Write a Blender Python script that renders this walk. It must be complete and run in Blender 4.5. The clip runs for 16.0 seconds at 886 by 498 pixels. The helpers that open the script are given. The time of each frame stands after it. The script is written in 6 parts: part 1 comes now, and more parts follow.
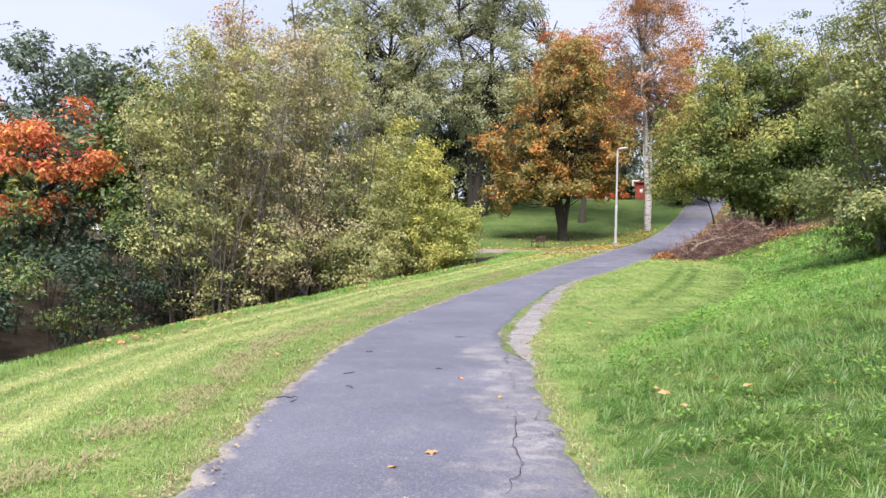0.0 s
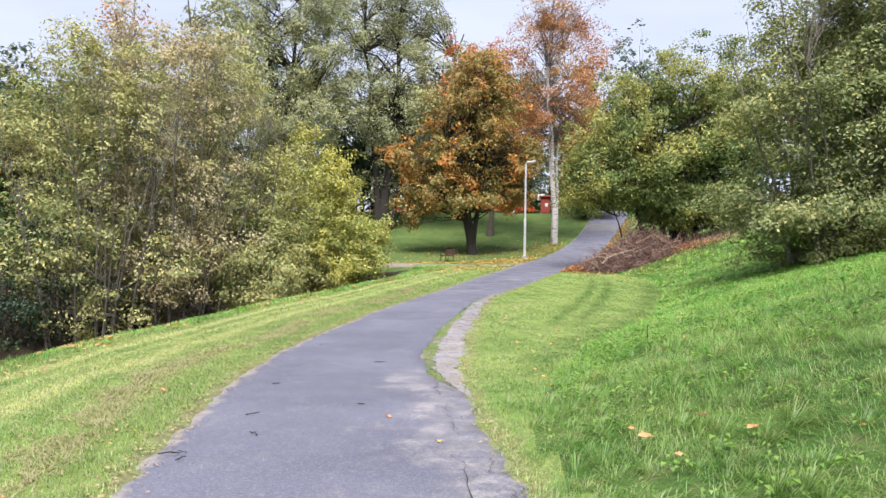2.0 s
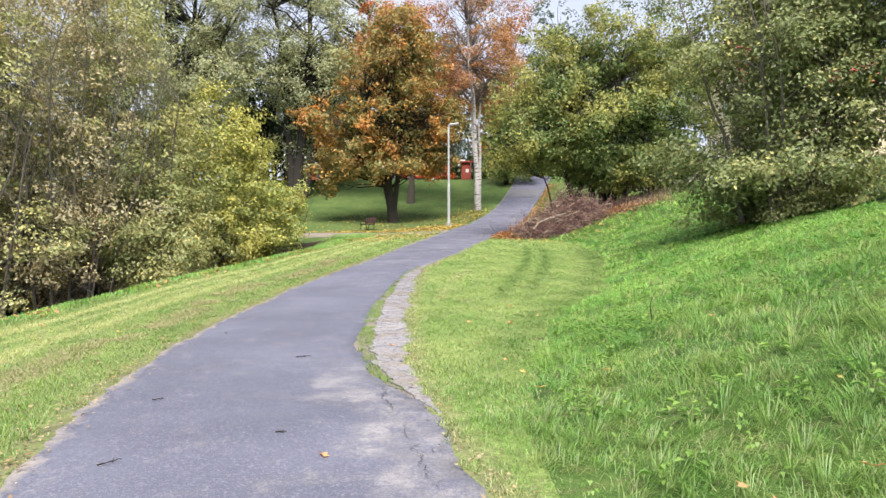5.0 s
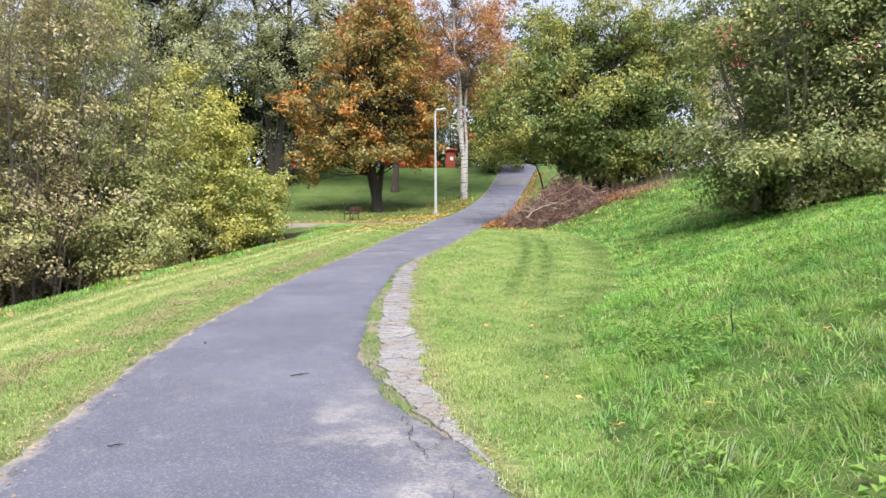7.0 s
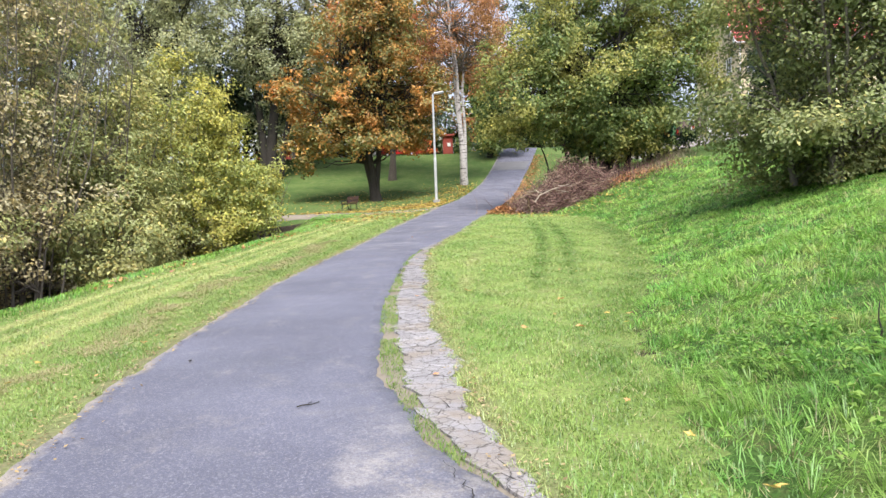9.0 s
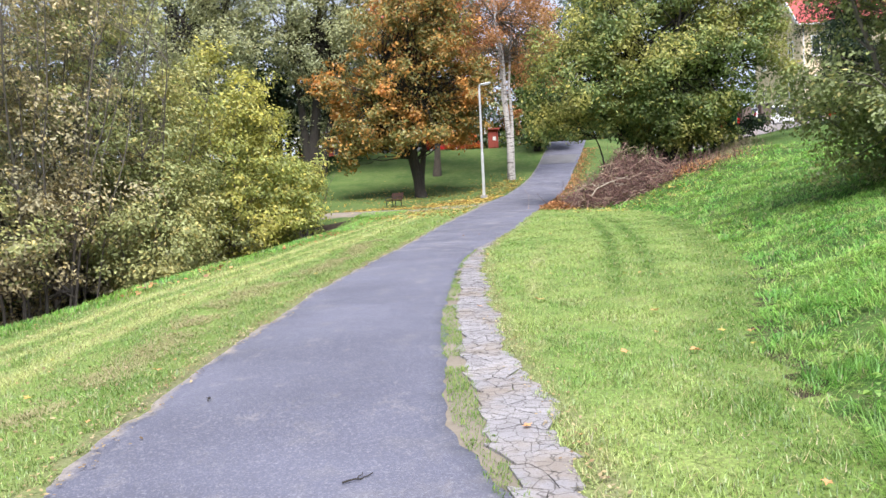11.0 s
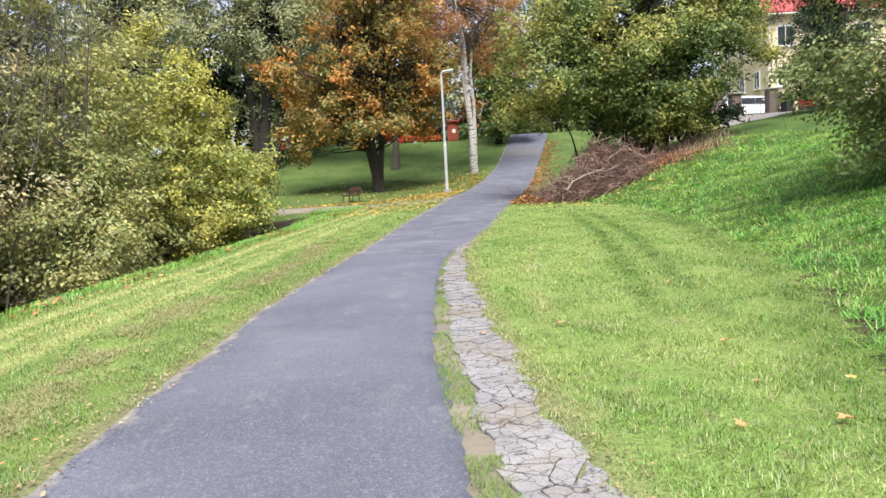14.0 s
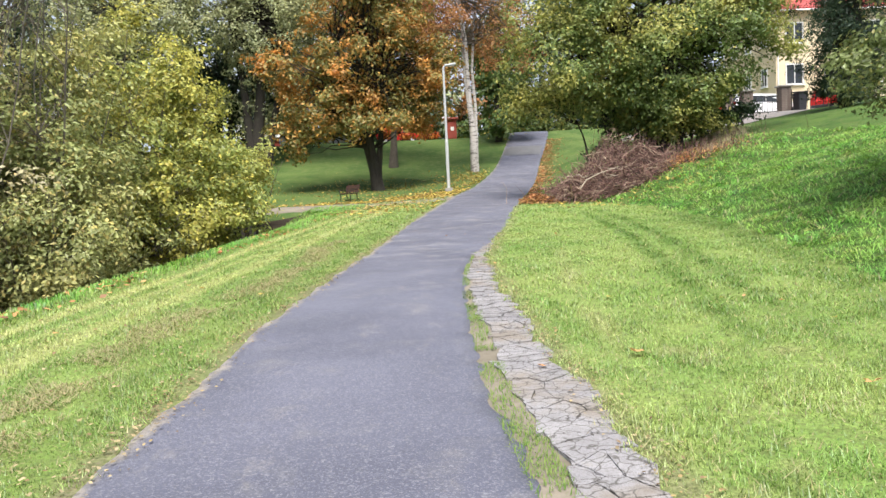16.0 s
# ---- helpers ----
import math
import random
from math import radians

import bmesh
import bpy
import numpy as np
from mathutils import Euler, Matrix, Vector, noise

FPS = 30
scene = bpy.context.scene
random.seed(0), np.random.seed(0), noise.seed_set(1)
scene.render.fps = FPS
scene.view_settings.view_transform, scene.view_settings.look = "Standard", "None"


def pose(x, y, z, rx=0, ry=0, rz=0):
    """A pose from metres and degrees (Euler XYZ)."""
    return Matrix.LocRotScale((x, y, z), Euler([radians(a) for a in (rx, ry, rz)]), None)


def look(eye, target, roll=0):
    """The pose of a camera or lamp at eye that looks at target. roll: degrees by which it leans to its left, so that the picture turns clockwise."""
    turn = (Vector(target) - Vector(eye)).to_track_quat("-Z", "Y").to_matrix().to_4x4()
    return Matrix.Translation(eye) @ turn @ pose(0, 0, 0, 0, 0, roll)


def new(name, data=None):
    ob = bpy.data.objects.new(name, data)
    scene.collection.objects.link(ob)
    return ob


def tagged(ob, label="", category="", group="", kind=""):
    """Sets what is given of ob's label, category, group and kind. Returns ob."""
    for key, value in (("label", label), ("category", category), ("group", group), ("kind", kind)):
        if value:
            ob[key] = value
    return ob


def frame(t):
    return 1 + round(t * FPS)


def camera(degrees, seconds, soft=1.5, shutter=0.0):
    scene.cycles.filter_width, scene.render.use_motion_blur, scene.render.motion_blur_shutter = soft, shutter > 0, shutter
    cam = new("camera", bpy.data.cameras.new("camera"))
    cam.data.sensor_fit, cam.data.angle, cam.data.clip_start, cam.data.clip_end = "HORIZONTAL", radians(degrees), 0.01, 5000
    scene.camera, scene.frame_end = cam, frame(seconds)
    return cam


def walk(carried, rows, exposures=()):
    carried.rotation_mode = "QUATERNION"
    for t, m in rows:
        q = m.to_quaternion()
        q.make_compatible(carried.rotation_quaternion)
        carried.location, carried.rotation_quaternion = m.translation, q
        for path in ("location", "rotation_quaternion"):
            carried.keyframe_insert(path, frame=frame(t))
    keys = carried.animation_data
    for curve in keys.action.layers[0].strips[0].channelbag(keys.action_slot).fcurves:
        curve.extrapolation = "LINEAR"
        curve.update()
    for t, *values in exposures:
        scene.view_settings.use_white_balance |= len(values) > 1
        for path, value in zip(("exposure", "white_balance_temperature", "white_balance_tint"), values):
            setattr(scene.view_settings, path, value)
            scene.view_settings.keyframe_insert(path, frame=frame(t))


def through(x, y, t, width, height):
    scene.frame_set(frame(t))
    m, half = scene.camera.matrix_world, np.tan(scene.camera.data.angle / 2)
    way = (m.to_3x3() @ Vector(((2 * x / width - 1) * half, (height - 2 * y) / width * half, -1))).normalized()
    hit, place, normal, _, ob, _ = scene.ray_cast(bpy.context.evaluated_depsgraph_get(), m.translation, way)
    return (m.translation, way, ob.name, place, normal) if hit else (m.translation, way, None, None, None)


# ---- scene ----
cam = camera(62.1, 16.0)
METRES, EYE, TILT, LEAN, TURN = 12.9, 1.5, 0.0, 0.0, 12.9
ROWS = [
    (0.0, 0.0, 0.0, 0.0, 0.01, -0.4, -1.24),
    (0.5, -0.0036, 0.0243, 0.0007, -3.62, 1.25, -1.16),
    (1.0, -0.0037, 0.0523, 0.0016, -5.46, 1.77, -0.95),
    (1.5, -0.0087, 0.0756, -0.0019, -7.14, 1.36, -1.14),
    (2.0, -0.0154, 0.1036, -0.0014, -7.43, 0.85, -1.03),
    (2.5, -0.0165, 0.1351, -0.003, -7.03, 0.75, -0.31),
    (3.0, -0.0158, 0.1617, -0.0047, -7.56, 0.65, 0.44),
    (3.5, -0.0158, 0.1944, -0.0043, -8.72, 0.5, 0.93),
    (4.0, -0.0123, 0.2298, -0.0041, -10.4, 0.24, 1.02),
    (4.5, -0.0113, 0.2642, -0.0081, -12.94, -0.77, 0.2),
    (7.0, -0.0169, 0.4199, -0.0069, -15.52, -2.33, 0.33),
    (7.5, -0.0175, 0.4512, -0.0084, -16.61, -2.69, 1.03),
    (8.0, -0.0161, 0.4827, -0.0075, -17.11, -2.9, 1.57),
    (8.5, -0.0117, 0.5129, -0.0062, -16.82, -3.0, 1.96),
    (9.0, -0.0111, 0.5433, -0.0097, -15.88, -3.26, 2.09),
    (9.5, -0.011, 0.5743, -0.0113, -14.1, -3.51, 2.24),
    (10.0, -0.0079, 0.6065, -0.0102, -12.78, -3.51, 2.44),
    (12.5, 0.0111, 0.7675, -0.0096, -13.33, -3.27, 3.64),
    (13.0, 0.0136, 0.7977, -0.0127, -14.54, -4.28, 3.48),
    (13.5, 0.0126, 0.8328, -0.0091, -15.61, -4.26, 3.23),
    (14.0, 0.0158, 0.8673, -0.0094, -16.13, -3.98, 3.0),
    (14.5, 0.0165, 0.899, -0.011, -17.21, -4.05, 2.71),
    (15.0, 0.0139, 0.9295, -0.0094, -17.59, -3.95, 2.91),
    (15.5, 0.0143, 0.9623, -0.0077, -15.43, -3.43, 2.75),
    (16.0, 0.0158, 0.9943, -0.01, -16.69, -4.04, 2.66),
]
# seconds, stops, kelvin, tint of the clip's own white balance
LIGHT = [(0.0, 0.67, 6250, 19), (1.0, 0.65, 6150, 18), (2.5, 0.67, 6350, 17), (4.5, 0.70, 6400, 16), (8.0, 0.72, 6300, 15), (10.0, 0.75, 6250, 16), (12.5, 0.71, 6000, 18), (13.2, 0.70, 6050, 16), (14.3, 0.65, 6450, 12), (16.0, 0.65, 6450, 12)]
walk(cam, [(t, pose(0, 0, EYE, TILT, LEAN, TURN) @ pose(METRES * x, METRES * y, METRES * z, 90 + pitch, roll, yaw)) for t, x, y, z, yaw, pitch, roll in ROWS], LIGHT)

# ---- world, sun, exposure ----
world = bpy.data.worlds.new("overcast_sky")
scene.world = world
world.use_nodes = True
wn, wl = world.node_tree.nodes, world.node_tree.links
wn.clear()
SUN_EL, SUN_AZ = 61.0, 178.0
sky = wn.new("ShaderNodeTexSky")
sky.sky_type = "NISHITA"
sky.sun_disc = False
sky.sun_elevation = radians(SUN_EL)
sky.sun_rotation = radians(SUN_AZ)
sky.dust_density = 2.0
wc = wn.new("ShaderNodeTexCoord")
wmap = wn.new("ShaderNodeMapping")
wmap.inputs["Scale"].default_value = (1.0, 1.0, 3.0)
wnoise = wn.new("ShaderNodeTexNoise")
wnoise.inputs["Scale"].default_value = 1.7
wnoise.inputs["Detail"].default_value = 6.0
wramp = wn.new("ShaderNodeMapRange")
wramp.inputs["From Min"].default_value = 0.28
wramp.inputs["From Max"].default_value = 0.60
wramp.inputs["To Min"].default_value = 0.55
wramp.inputs["To Max"].default_value = 1.0
wmix = wn.new("ShaderNodeMix")
wmix.data_type = "RGBA"
wmix.inputs["B"].default_value = (5.2, 5.8, 6.9, 1)
bg = wn.new("ShaderNodeBackground")
bg.inputs["Strength"].default_value = 0.10
wout = wn.new("ShaderNodeOutputWorld")
wl.new(wc.outputs["Generated"], wmap.inputs["Vector"])
wl.new(wmap.outputs["Vector"], wnoise.inputs["Vector"])
wl.new(wnoise.outputs["Fac"], wramp.inputs["Value"])
wl.new(wramp.outputs["Result"], wmix.inputs["Factor"])
wl.new(sky.outputs["Color"], wmix.inputs["A"])
wl.new(wmix.outputs["Result"], bg.inputs["Color"])
wl.new(bg.outputs["Background"], wout.inputs["Surface"])

sun = new("sun", bpy.data.lights.new("sun", "SUN"))
sun.data.energy = 4.9
sun.data.angle = radians(38)
sun.data.color = (1.0, 0.95, 0.87)
_el, _az = radians(SUN_EL), radians(SUN_AZ)
sun.matrix_world = look(Vector((math.sin(_az) * math.cos(_el), math.cos(_az) * math.cos(_el), math.sin(_el))) * 50, (0, 0, 0))


# ---- materials ----
class Nodes:
    """A short way to write node materials."""

    def __init__(self, name):
        self.m = bpy.data.materials.new(name)
        self.m.use_nodes = True
        self.t = self.m.node_tree
        self.t.nodes.clear()
        self.out = self.t.nodes.new("ShaderNodeOutputMaterial")

    def put(self, socket, value):
        if isinstance(value, bpy.types.NodeSocket):
            self.t.links.new(value, socket)
        elif value is not None:
            if socket.type == "RGBA" and len(value) == 3:
                value = (*value, 1)
            socket.default_value = value

    def node(self, kind, out=0, props=None, **ins):
        n = self.t.nodes.new("ShaderNode" + kind)
        if props:
            for k, v in props.items():
                if k == "operation":
                    n.operation = v
                elif k == "feature":
                    n.feature = v
                elif k == "data_type":
                    n.data_type = v
                elif k == "blend_type":
                    n.blend_type = v
                elif k == "wave_type":
                    n.wave_type = v
        for k, v in ins.items():
            self.put(n.inputs[int(k[1:])] if k[0] == "i" and k[1:].isdigit() else n.inputs[k.replace("_", " ")], v)
        return n.outputs[out]

    def pos(self):
        return self.node("NewGeometry", 0)

    def local(self):
        return self.node("TexCoord", 3)

    def island(self):
        return self.t.nodes.new("ShaderNodeNewGeometry").outputs["Random Per Island"]

    def rnd(self):
        return self.t.nodes.new("ShaderNodeObjectInfo").outputs["Random"]

    def noise(self, vec, scale, detail=4.0, rough=0.55):
        return self.node("TexNoise", 0, Vector=vec, Scale=scale, Detail=detail, Roughness=rough)

    def math(self, op, a, b=0.0):
        return self.node("Math", 0, {"operation": op}, i0=a, i1=b)

    def ramp(self, v, lo, hi, a=0.0, b=1.0):
        return self.node("MapRange", 0, i0=v, i1=lo, i2=hi, i3=a, i4=b)

    def mix(self, fac, a, b, blend="MIX"):
        n = self.t.nodes.new("ShaderNodeMix")
        n.data_type, n.blend_type = "RGBA", blend
        self.put(n.inputs[0], fac)
        self.put(n.inputs[6], a)
        self.put(n.inputs[7], b)
        return n.outputs[2]

    def bump(self, h, strength=0.4, dist=0.01):
        return self.node("Bump", 0, Strength=strength, Distance=dist, Height=h)

    def surface(self, color, rough=0.7, metal=0.0, normal=None, spec=0.5, emit=None):
        b = self.t.nodes.new("ShaderNodeBsdfPrincipled")
        self.put(b.inputs["Base Color"], color)
        self.put(b.inputs["Roughness"], rough)
        self.put(b.inputs["Metallic"], metal)
        self.put(b.inputs["Specular IOR Level"], spec)
        if normal is not None:
            self.put(b.inputs["Normal"], normal)
        self.t.links.new(b.outputs[0], self.out.inputs[0])
        return self.m

    def leafy(self, color, through=0.35, gloss=0.06):
        d = self.node("BsdfDiffuse", 0, Color=color)
        tr = self.node("BsdfTranslucent", 0, Color=color)
        s = self.node("MixShader", 0, i0=through, i1=d, i2=tr)
        g = self.node("BsdfGlossy", 0, Color=(0.9, 0.95, 1.0), Roughness=0.45)
        s2 = self.node("MixShader", 0, i0=gloss, i1=s, i2=g)
        self.t.links.new(s2, self.out.inputs[0])
        return self.m


def leaf_material(name, main, second, third, patch=0.35, share=0.5, third_share=0.12, gloss=0.05):
    """Leaves whose colour drifts over the crown and from leaf to leaf."""
    n = Nodes(name)
    p = n.local()
    big = n.ramp(n.noise(p, patch, 3.0), share - 0.08, share + 0.12)
    r = n.island()
    f = n.math("ADD", n.math("MULTIPLY", big, 0.75), n.math("MULTIPLY", r, 0.35))
    c = n.mix(n.ramp(f, 0.2, 0.9), main, second)
    c = n.mix(n.math("GREATER_THAN", n.math("FRACT", n.math("MULTIPLY", r, 7.31)), 1.0 - third_share), c, third)
    v = n.ramp(n.math("FRACT", n.math("MULTIPLY", r, 23.7)), 0, 1, 0.62, 1.34)
    c = n.mix(1.0, c, n.node("CombineColor", 0, i0=v, i1=v, i2=v), "MULTIPLY")
    return n.leafy(c, 0.28, gloss * 0.55)


def bark_material(name, a, b, scale=6.0):
    n = Nodes(name)
    p = n.local()
    q = n.node("Mapping", 0, Vector=p, Scale=(1.0, 1.0, 0.22))
    h = n.noise(q, scale * 3, 6.0, 0.65)
    c = n.mix(n.ramp(h, 0.3, 0.7), a, b)
    c = n.mix(n.ramp(n.noise(p, 1.3, 3.0), 0.5, 0.75, 0, 0.5), c, tuple(0.5 * q + 0.5 * w for q, w in zip(a, (0.06, 0.08, 0.035))))
    return n.surface(c, 0.9, 0, n.bump(h, 0.8, 0.03))


def plain(name, a, b=None, rough=0.6, metal=0.0, scale=8.0, bump=0.2, dist=0.004):
    """Painted or raw surface with grain at two scales."""
    n = Nodes(name)
    p = n.local()
    b = b or tuple(0.75 * x for x in a)
    h = n.noise(p, scale * 6, 5.0)
    c = n.mix(n.ramp(n.noise(p, scale * 0.35, 4.0), 0.35, 0.7), a, b)
    c = n.mix(n.ramp(h, 0.45, 0.8, 0, 0.35), c, tuple(0.6 * x for x in b))
    return n.surface(c, n.ramp(h, 0.3, 0.7, max(rough - 0.08, 0.03), min(rough + 0.1, 1)), metal, n.bump(h, bump, dist))


def turf_colour(n, p):
    """The lawn's colour over the plan: mown stripes, lusher patches, dry straw, wheel tracks."""
    a = n.noise(p, 0.55, 3.0)
    d = n.noise(p, 9.0, 4.0, 0.65)
    c = n.mix(n.ramp(a, 0.38, 0.62), (0.195, 0.335, 0.066), (0.300, 0.410, 0.105))
    c = n.mix(n.ramp(n.noise(p, 1.6, 5.0, 0.65), 0.50, 0.68, 0, 0.55), c, (0.145, 0.260, 0.048))
    c = n.mix(n.ramp(n.noise(p, 2.3, 5.0, 0.7), 0.56, 0.72, 0, 0.55), c, (0.360, 0.390, 0.130))
    c = n.mix(n.ramp(n.noise(p, 0.85, 5.0, 0.7), 0.58, 0.70, 0, 0.55), c, (0.380, 0.350, 0.165))
    lane = n.t.nodes.new("ShaderNodeAttribute")
    lane.attribute_name = "lane"
    c = n.mix(n.ramp(lane.outputs["Fac"], 0, 1, 0, 0.92), c, (0.500, 0.530, 0.200))
    c = n.mix(n.ramp(lane.outputs["Fac"], -1, 0, 0.75, 0), c, (0.135, 0.235, 0.040))
    track = n.t.nodes.new("ShaderNodeAttribute")
    track.attribute_name = "track"
    c = n.mix(n.ramp(track.outputs["Fac"], 0, 1, 0, 0.8), c, (0.085, 0.190, 0.018))
    c = n.mix(n.ramp(track.outputs["Fac"], -1, 0, 0.7, 0), c, (0.45, 0.46, 0.20))
    c = n.mix(n.ramp(d, 0.53, 0.70, 0, 0.45), c, (0.090, 0.190, 0.030))
    c = n.mix(n.ramp(n.noise(p, 7.0, 4.0, 0.7), 0.60, 0.72, 0, 0.45), c, (0.46, 0.44, 0.22))
    return n.mix(1.0, c, (1.14, 1.10, 1.16), "MULTIPLY")


n = Nodes("ground_turf")
p = n.pos()
c = turf_colour(n, p)
soil = n.mix(n.noise(p, 30.0, 4.0), (0.10, 0.085, 0.045), (0.20, 0.18, 0.09))
c = n.mix(n.ramp(n.noise(p, 9.0, 5.0), 0.52, 0.72, 0.0, 0.55), c, soil)
rim = n.t.nodes.new("ShaderNodeAttribute")
rim.attribute_name = "rim"
c = n.mix(n.math("MULTIPLY", rim.outputs["Fac"], n.ramp(n.noise(p, 11.0, 5.0, 0.7), 0.25, 0.5, 0.45, 1.0)), c, n.mix(n.noise(p, 40.0, 4.0), (0.30, 0.25, 0.18), (0.16, 0.13, 0.09)))
M_TURF_NEAR = n.surface(n.mix(n.ramp(n.noise(p, 34.0, 4.0), 0.35, 0.65, 0.25, 0.85), c, (0.105, 0.13, 0.045)), 0.95, 0, n.bump(n.noise(p, 45.0, 4.0), 0.7, 0.03), 0.15)
# far lawn: base colours darkened to stand for the trees' shade
n = Nodes("far_turf_tree_shade")
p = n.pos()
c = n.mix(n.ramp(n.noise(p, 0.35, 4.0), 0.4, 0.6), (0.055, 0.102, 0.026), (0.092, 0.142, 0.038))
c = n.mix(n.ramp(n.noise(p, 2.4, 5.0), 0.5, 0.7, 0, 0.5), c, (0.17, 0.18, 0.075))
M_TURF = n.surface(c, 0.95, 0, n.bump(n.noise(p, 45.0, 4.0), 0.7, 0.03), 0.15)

n = Nodes("mown_blades")
p = n.pos()
c = turf_colour(n, p)
r = n.island()
c = n.mix(n.math("GREATER_THAN", r, 0.90), c, (0.42, 0.38, 0.17))
v = n.ramp(n.math("FRACT", n.math("MULTIPLY", r, 17.3)), 0, 1, 0.48, 1.42)
c = n.mix(1.0, c, n.node("CombineColor", 0, i0=v, i1=v, i2=v), "MULTIPLY")
M_BLADE = n.leafy(c, 0.35, 0.05)

n = Nodes("long_grass_blades")
p = n.pos()
r = n.island()
c = n.mix(n.ramp(n.noise(p, 0.8, 4.0), 0.4, 0.62), (0.130, 0.345, 0.050), (0.250, 0.450, 0.080))
c = n.mix(n.ramp(n.noise(p, 2.7, 3.0), 0.52, 0.66, 0, 0.75), c, (0.38, 0.43, 0.13))
c = n.mix(n.ramp(n.noise(p, 4.4, 4.0, 0.65), 0.54, 0.68, 0, 0.75), c, (0.075, 0.200, 0.035))
c = n.mix(n.math("GREATER_THAN", r, 0.955), c, (0.40, 0.39, 0.18))
v = n.ramp(n.math("FRACT", n.math("MULTIPLY", r, 13.7)), 0, 1, 0.42, 1.42)
c = n.mix(1.0, c, n.node("CombineColor", 0, i0=v, i1=v, i2=v), "MULTIPLY")
up_hill = n.ramp(n.math("ADD", n.node("SeparateXYZ", 1, Vector=p), n.ramp(n.noise(p, 0.9, 4.0), 0, 1, -3.0, 3.0)), 7.0, 14.0, 0.62, 0.0)
c = n.mix(up_hill, n.mix(1.0, c, (1.16, 1.10, 1.14), "MULTIPLY"), n.mix(n.ramp(n.noise(p, 7.0, 4.0, 0.7), 0.42, 0.62), (0.080, 0.185, 0.032), (0.270, 0.330, 0.110)))
M_LONG = n.leafy(c, 0.4, 0.03)

n = Nodes("straw_blades")
r = n.island()
M_STRAW = n.leafy(n.mix(r, (0.42, 0.39, 0.20), (0.28, 0.25, 0.12)), 0.3, 0.03)

n = Nodes("weed_leaves")
r = n.island()
M_WEED = n.leafy(n.mix(r, (0.12, 0.26, 0.045), (0.24, 0.37, 0.08)), 0.35, 0.015)


n = Nodes("thin_gap_grass")
r = n.island()
M_GAP = n.leafy(n.mix(r, (0.095, 0.205, 0.036), (0.250, 0.310, 0.095)), 0.28, 0.01)


def asphalt(name, worn):
    n = Nodes(name)
    p = n.pos()
    uv = n.node("UVMap", 0)
    sep = n.t.nodes.new("ShaderNodeSeparateXYZ")
    n.t.links.new(uv, sep.inputs[0])
    across = sep.outputs[0]
    grit = n.node("TexVoronoi", 0, Vector=p, Scale=120.0)
    speck = n.node("TexVoronoi", 1, Vector=p, Scale=120.0)
    shade = n.node("SeparateColor", 0, Color=speck)
    fine = n.noise(p, 60.0, 5.0, 0.7)
    mid = n.noise(p, 2.2, 5.0, 0.6)
    wide = n.noise(p, 0.45, 3.0)
    if worn:
        c = n.mix(n.ramp(mid, 0.35, 0.65), (0.255, 0.248, 0.258), (0.375, 0.364, 0.368))
        c = n.mix(n.ramp(fine, 0.5, 0.75, 0, 0.6), c, (0.15, 0.14, 0.13))
        c = n.mix(n.ramp(shade, 0.0, 0.3, 0.6, 0), c, (0.12, 0.115, 0.11))
        c = n.mix(n.ramp(n.noise(p, 6.0, 5.0, 0.7), 0.5, 0.65, 0, 0.5), c, (0.20, 0.19, 0.185))
        c = n.mix(n.ramp(n.noise(p, 1.1, 5.0, 0.7), 0.48, 0.62, 0, 0.75), c, (0.20, 0.165, 0.125))
        wp = n.node("VectorMath", 0, {"operation": "ADD"}, i0=p, i1=n.node("VectorMath", 0, {"operation": "SCALE"}, i0=n.node("TexNoise", 1, Vector=p, Scale=9.0), Scale=0.09))
        hair = n.node("TexVoronoi", 0, {"feature": "DISTANCE_TO_EDGE"}, Vector=wp, Scale=8.5)
        c = n.mix(n.ramp(hair, 0.008, 0.045, 0.85, 0), c, (0.075, 0.068, 0.06))
        v = n.ramp(n.rnd(), 0, 1, 0.94, 1.06)
        c = n.mix(1.0, c, n.node("CombineColor", 0, i0=v, i1=v, i2=v), "MULTIPLY")
        return n.surface(c, 0.85, 0, n.bump(n.math("ADD", grit, n.noise(p, 25.0, 6.0, 0.7)), 0.7, 0.008))
    c = n.mix(n.ramp(wide, 0.38, 0.62), (0.082, 0.086, 0.120), (0.115, 0.120, 0.162))
    c = n.mix(n.ramp(mid, 0.56, 0.74, 0, 0.4), c, (0.18, 0.175, 0.175))
    along = sep.outputs[1]
    ragged_ = n.ramp(n.noise(p, 1.1, 5.0, 0.65), 0, 1, -0.30, 0.30)
    pale = n.math("MULTIPLY", n.ramp(n.math("ADD", across, ragged_), 0.70, 0.86), n.ramp(along, 11.0, 12.6, 1.0, 0.0))
    c = n.mix(n.math("MULTIPLY", pale, n.ramp(n.math("ADD", n.math("MULTIPLY", n.noise(p, 5.0, 6.0, 0.75), 0.55), n.math("MULTIPLY", n.noise(p, 28.0, 6.0, 0.8), 0.45)), 0.44, 0.56, 0.1, 0.95)), c, n.mix(n.ramp(mid, 0.4, 0.62), (0.165, 0.156, 0.154), (0.300, 0.284, 0.274)))
    drag = n.noise(n.node("Mapping", 0, Vector=p, Rotation=(0, 0, 0.5), Scale=(0.9, 1.7, 1.0)), 1.1, 6.0, 0.75)
    reach = n.math("MULTIPLY", n.ramp(along, 21.0, 25.0), n.ramp(along, 56.0, 66.0, 1.0, 0.0))
    c = n.mix(n.math("MULTIPLY", reach, n.ramp(drag, 0.54, 0.64, 0, 0.5)), c, (0.30, 0.29, 0.28))
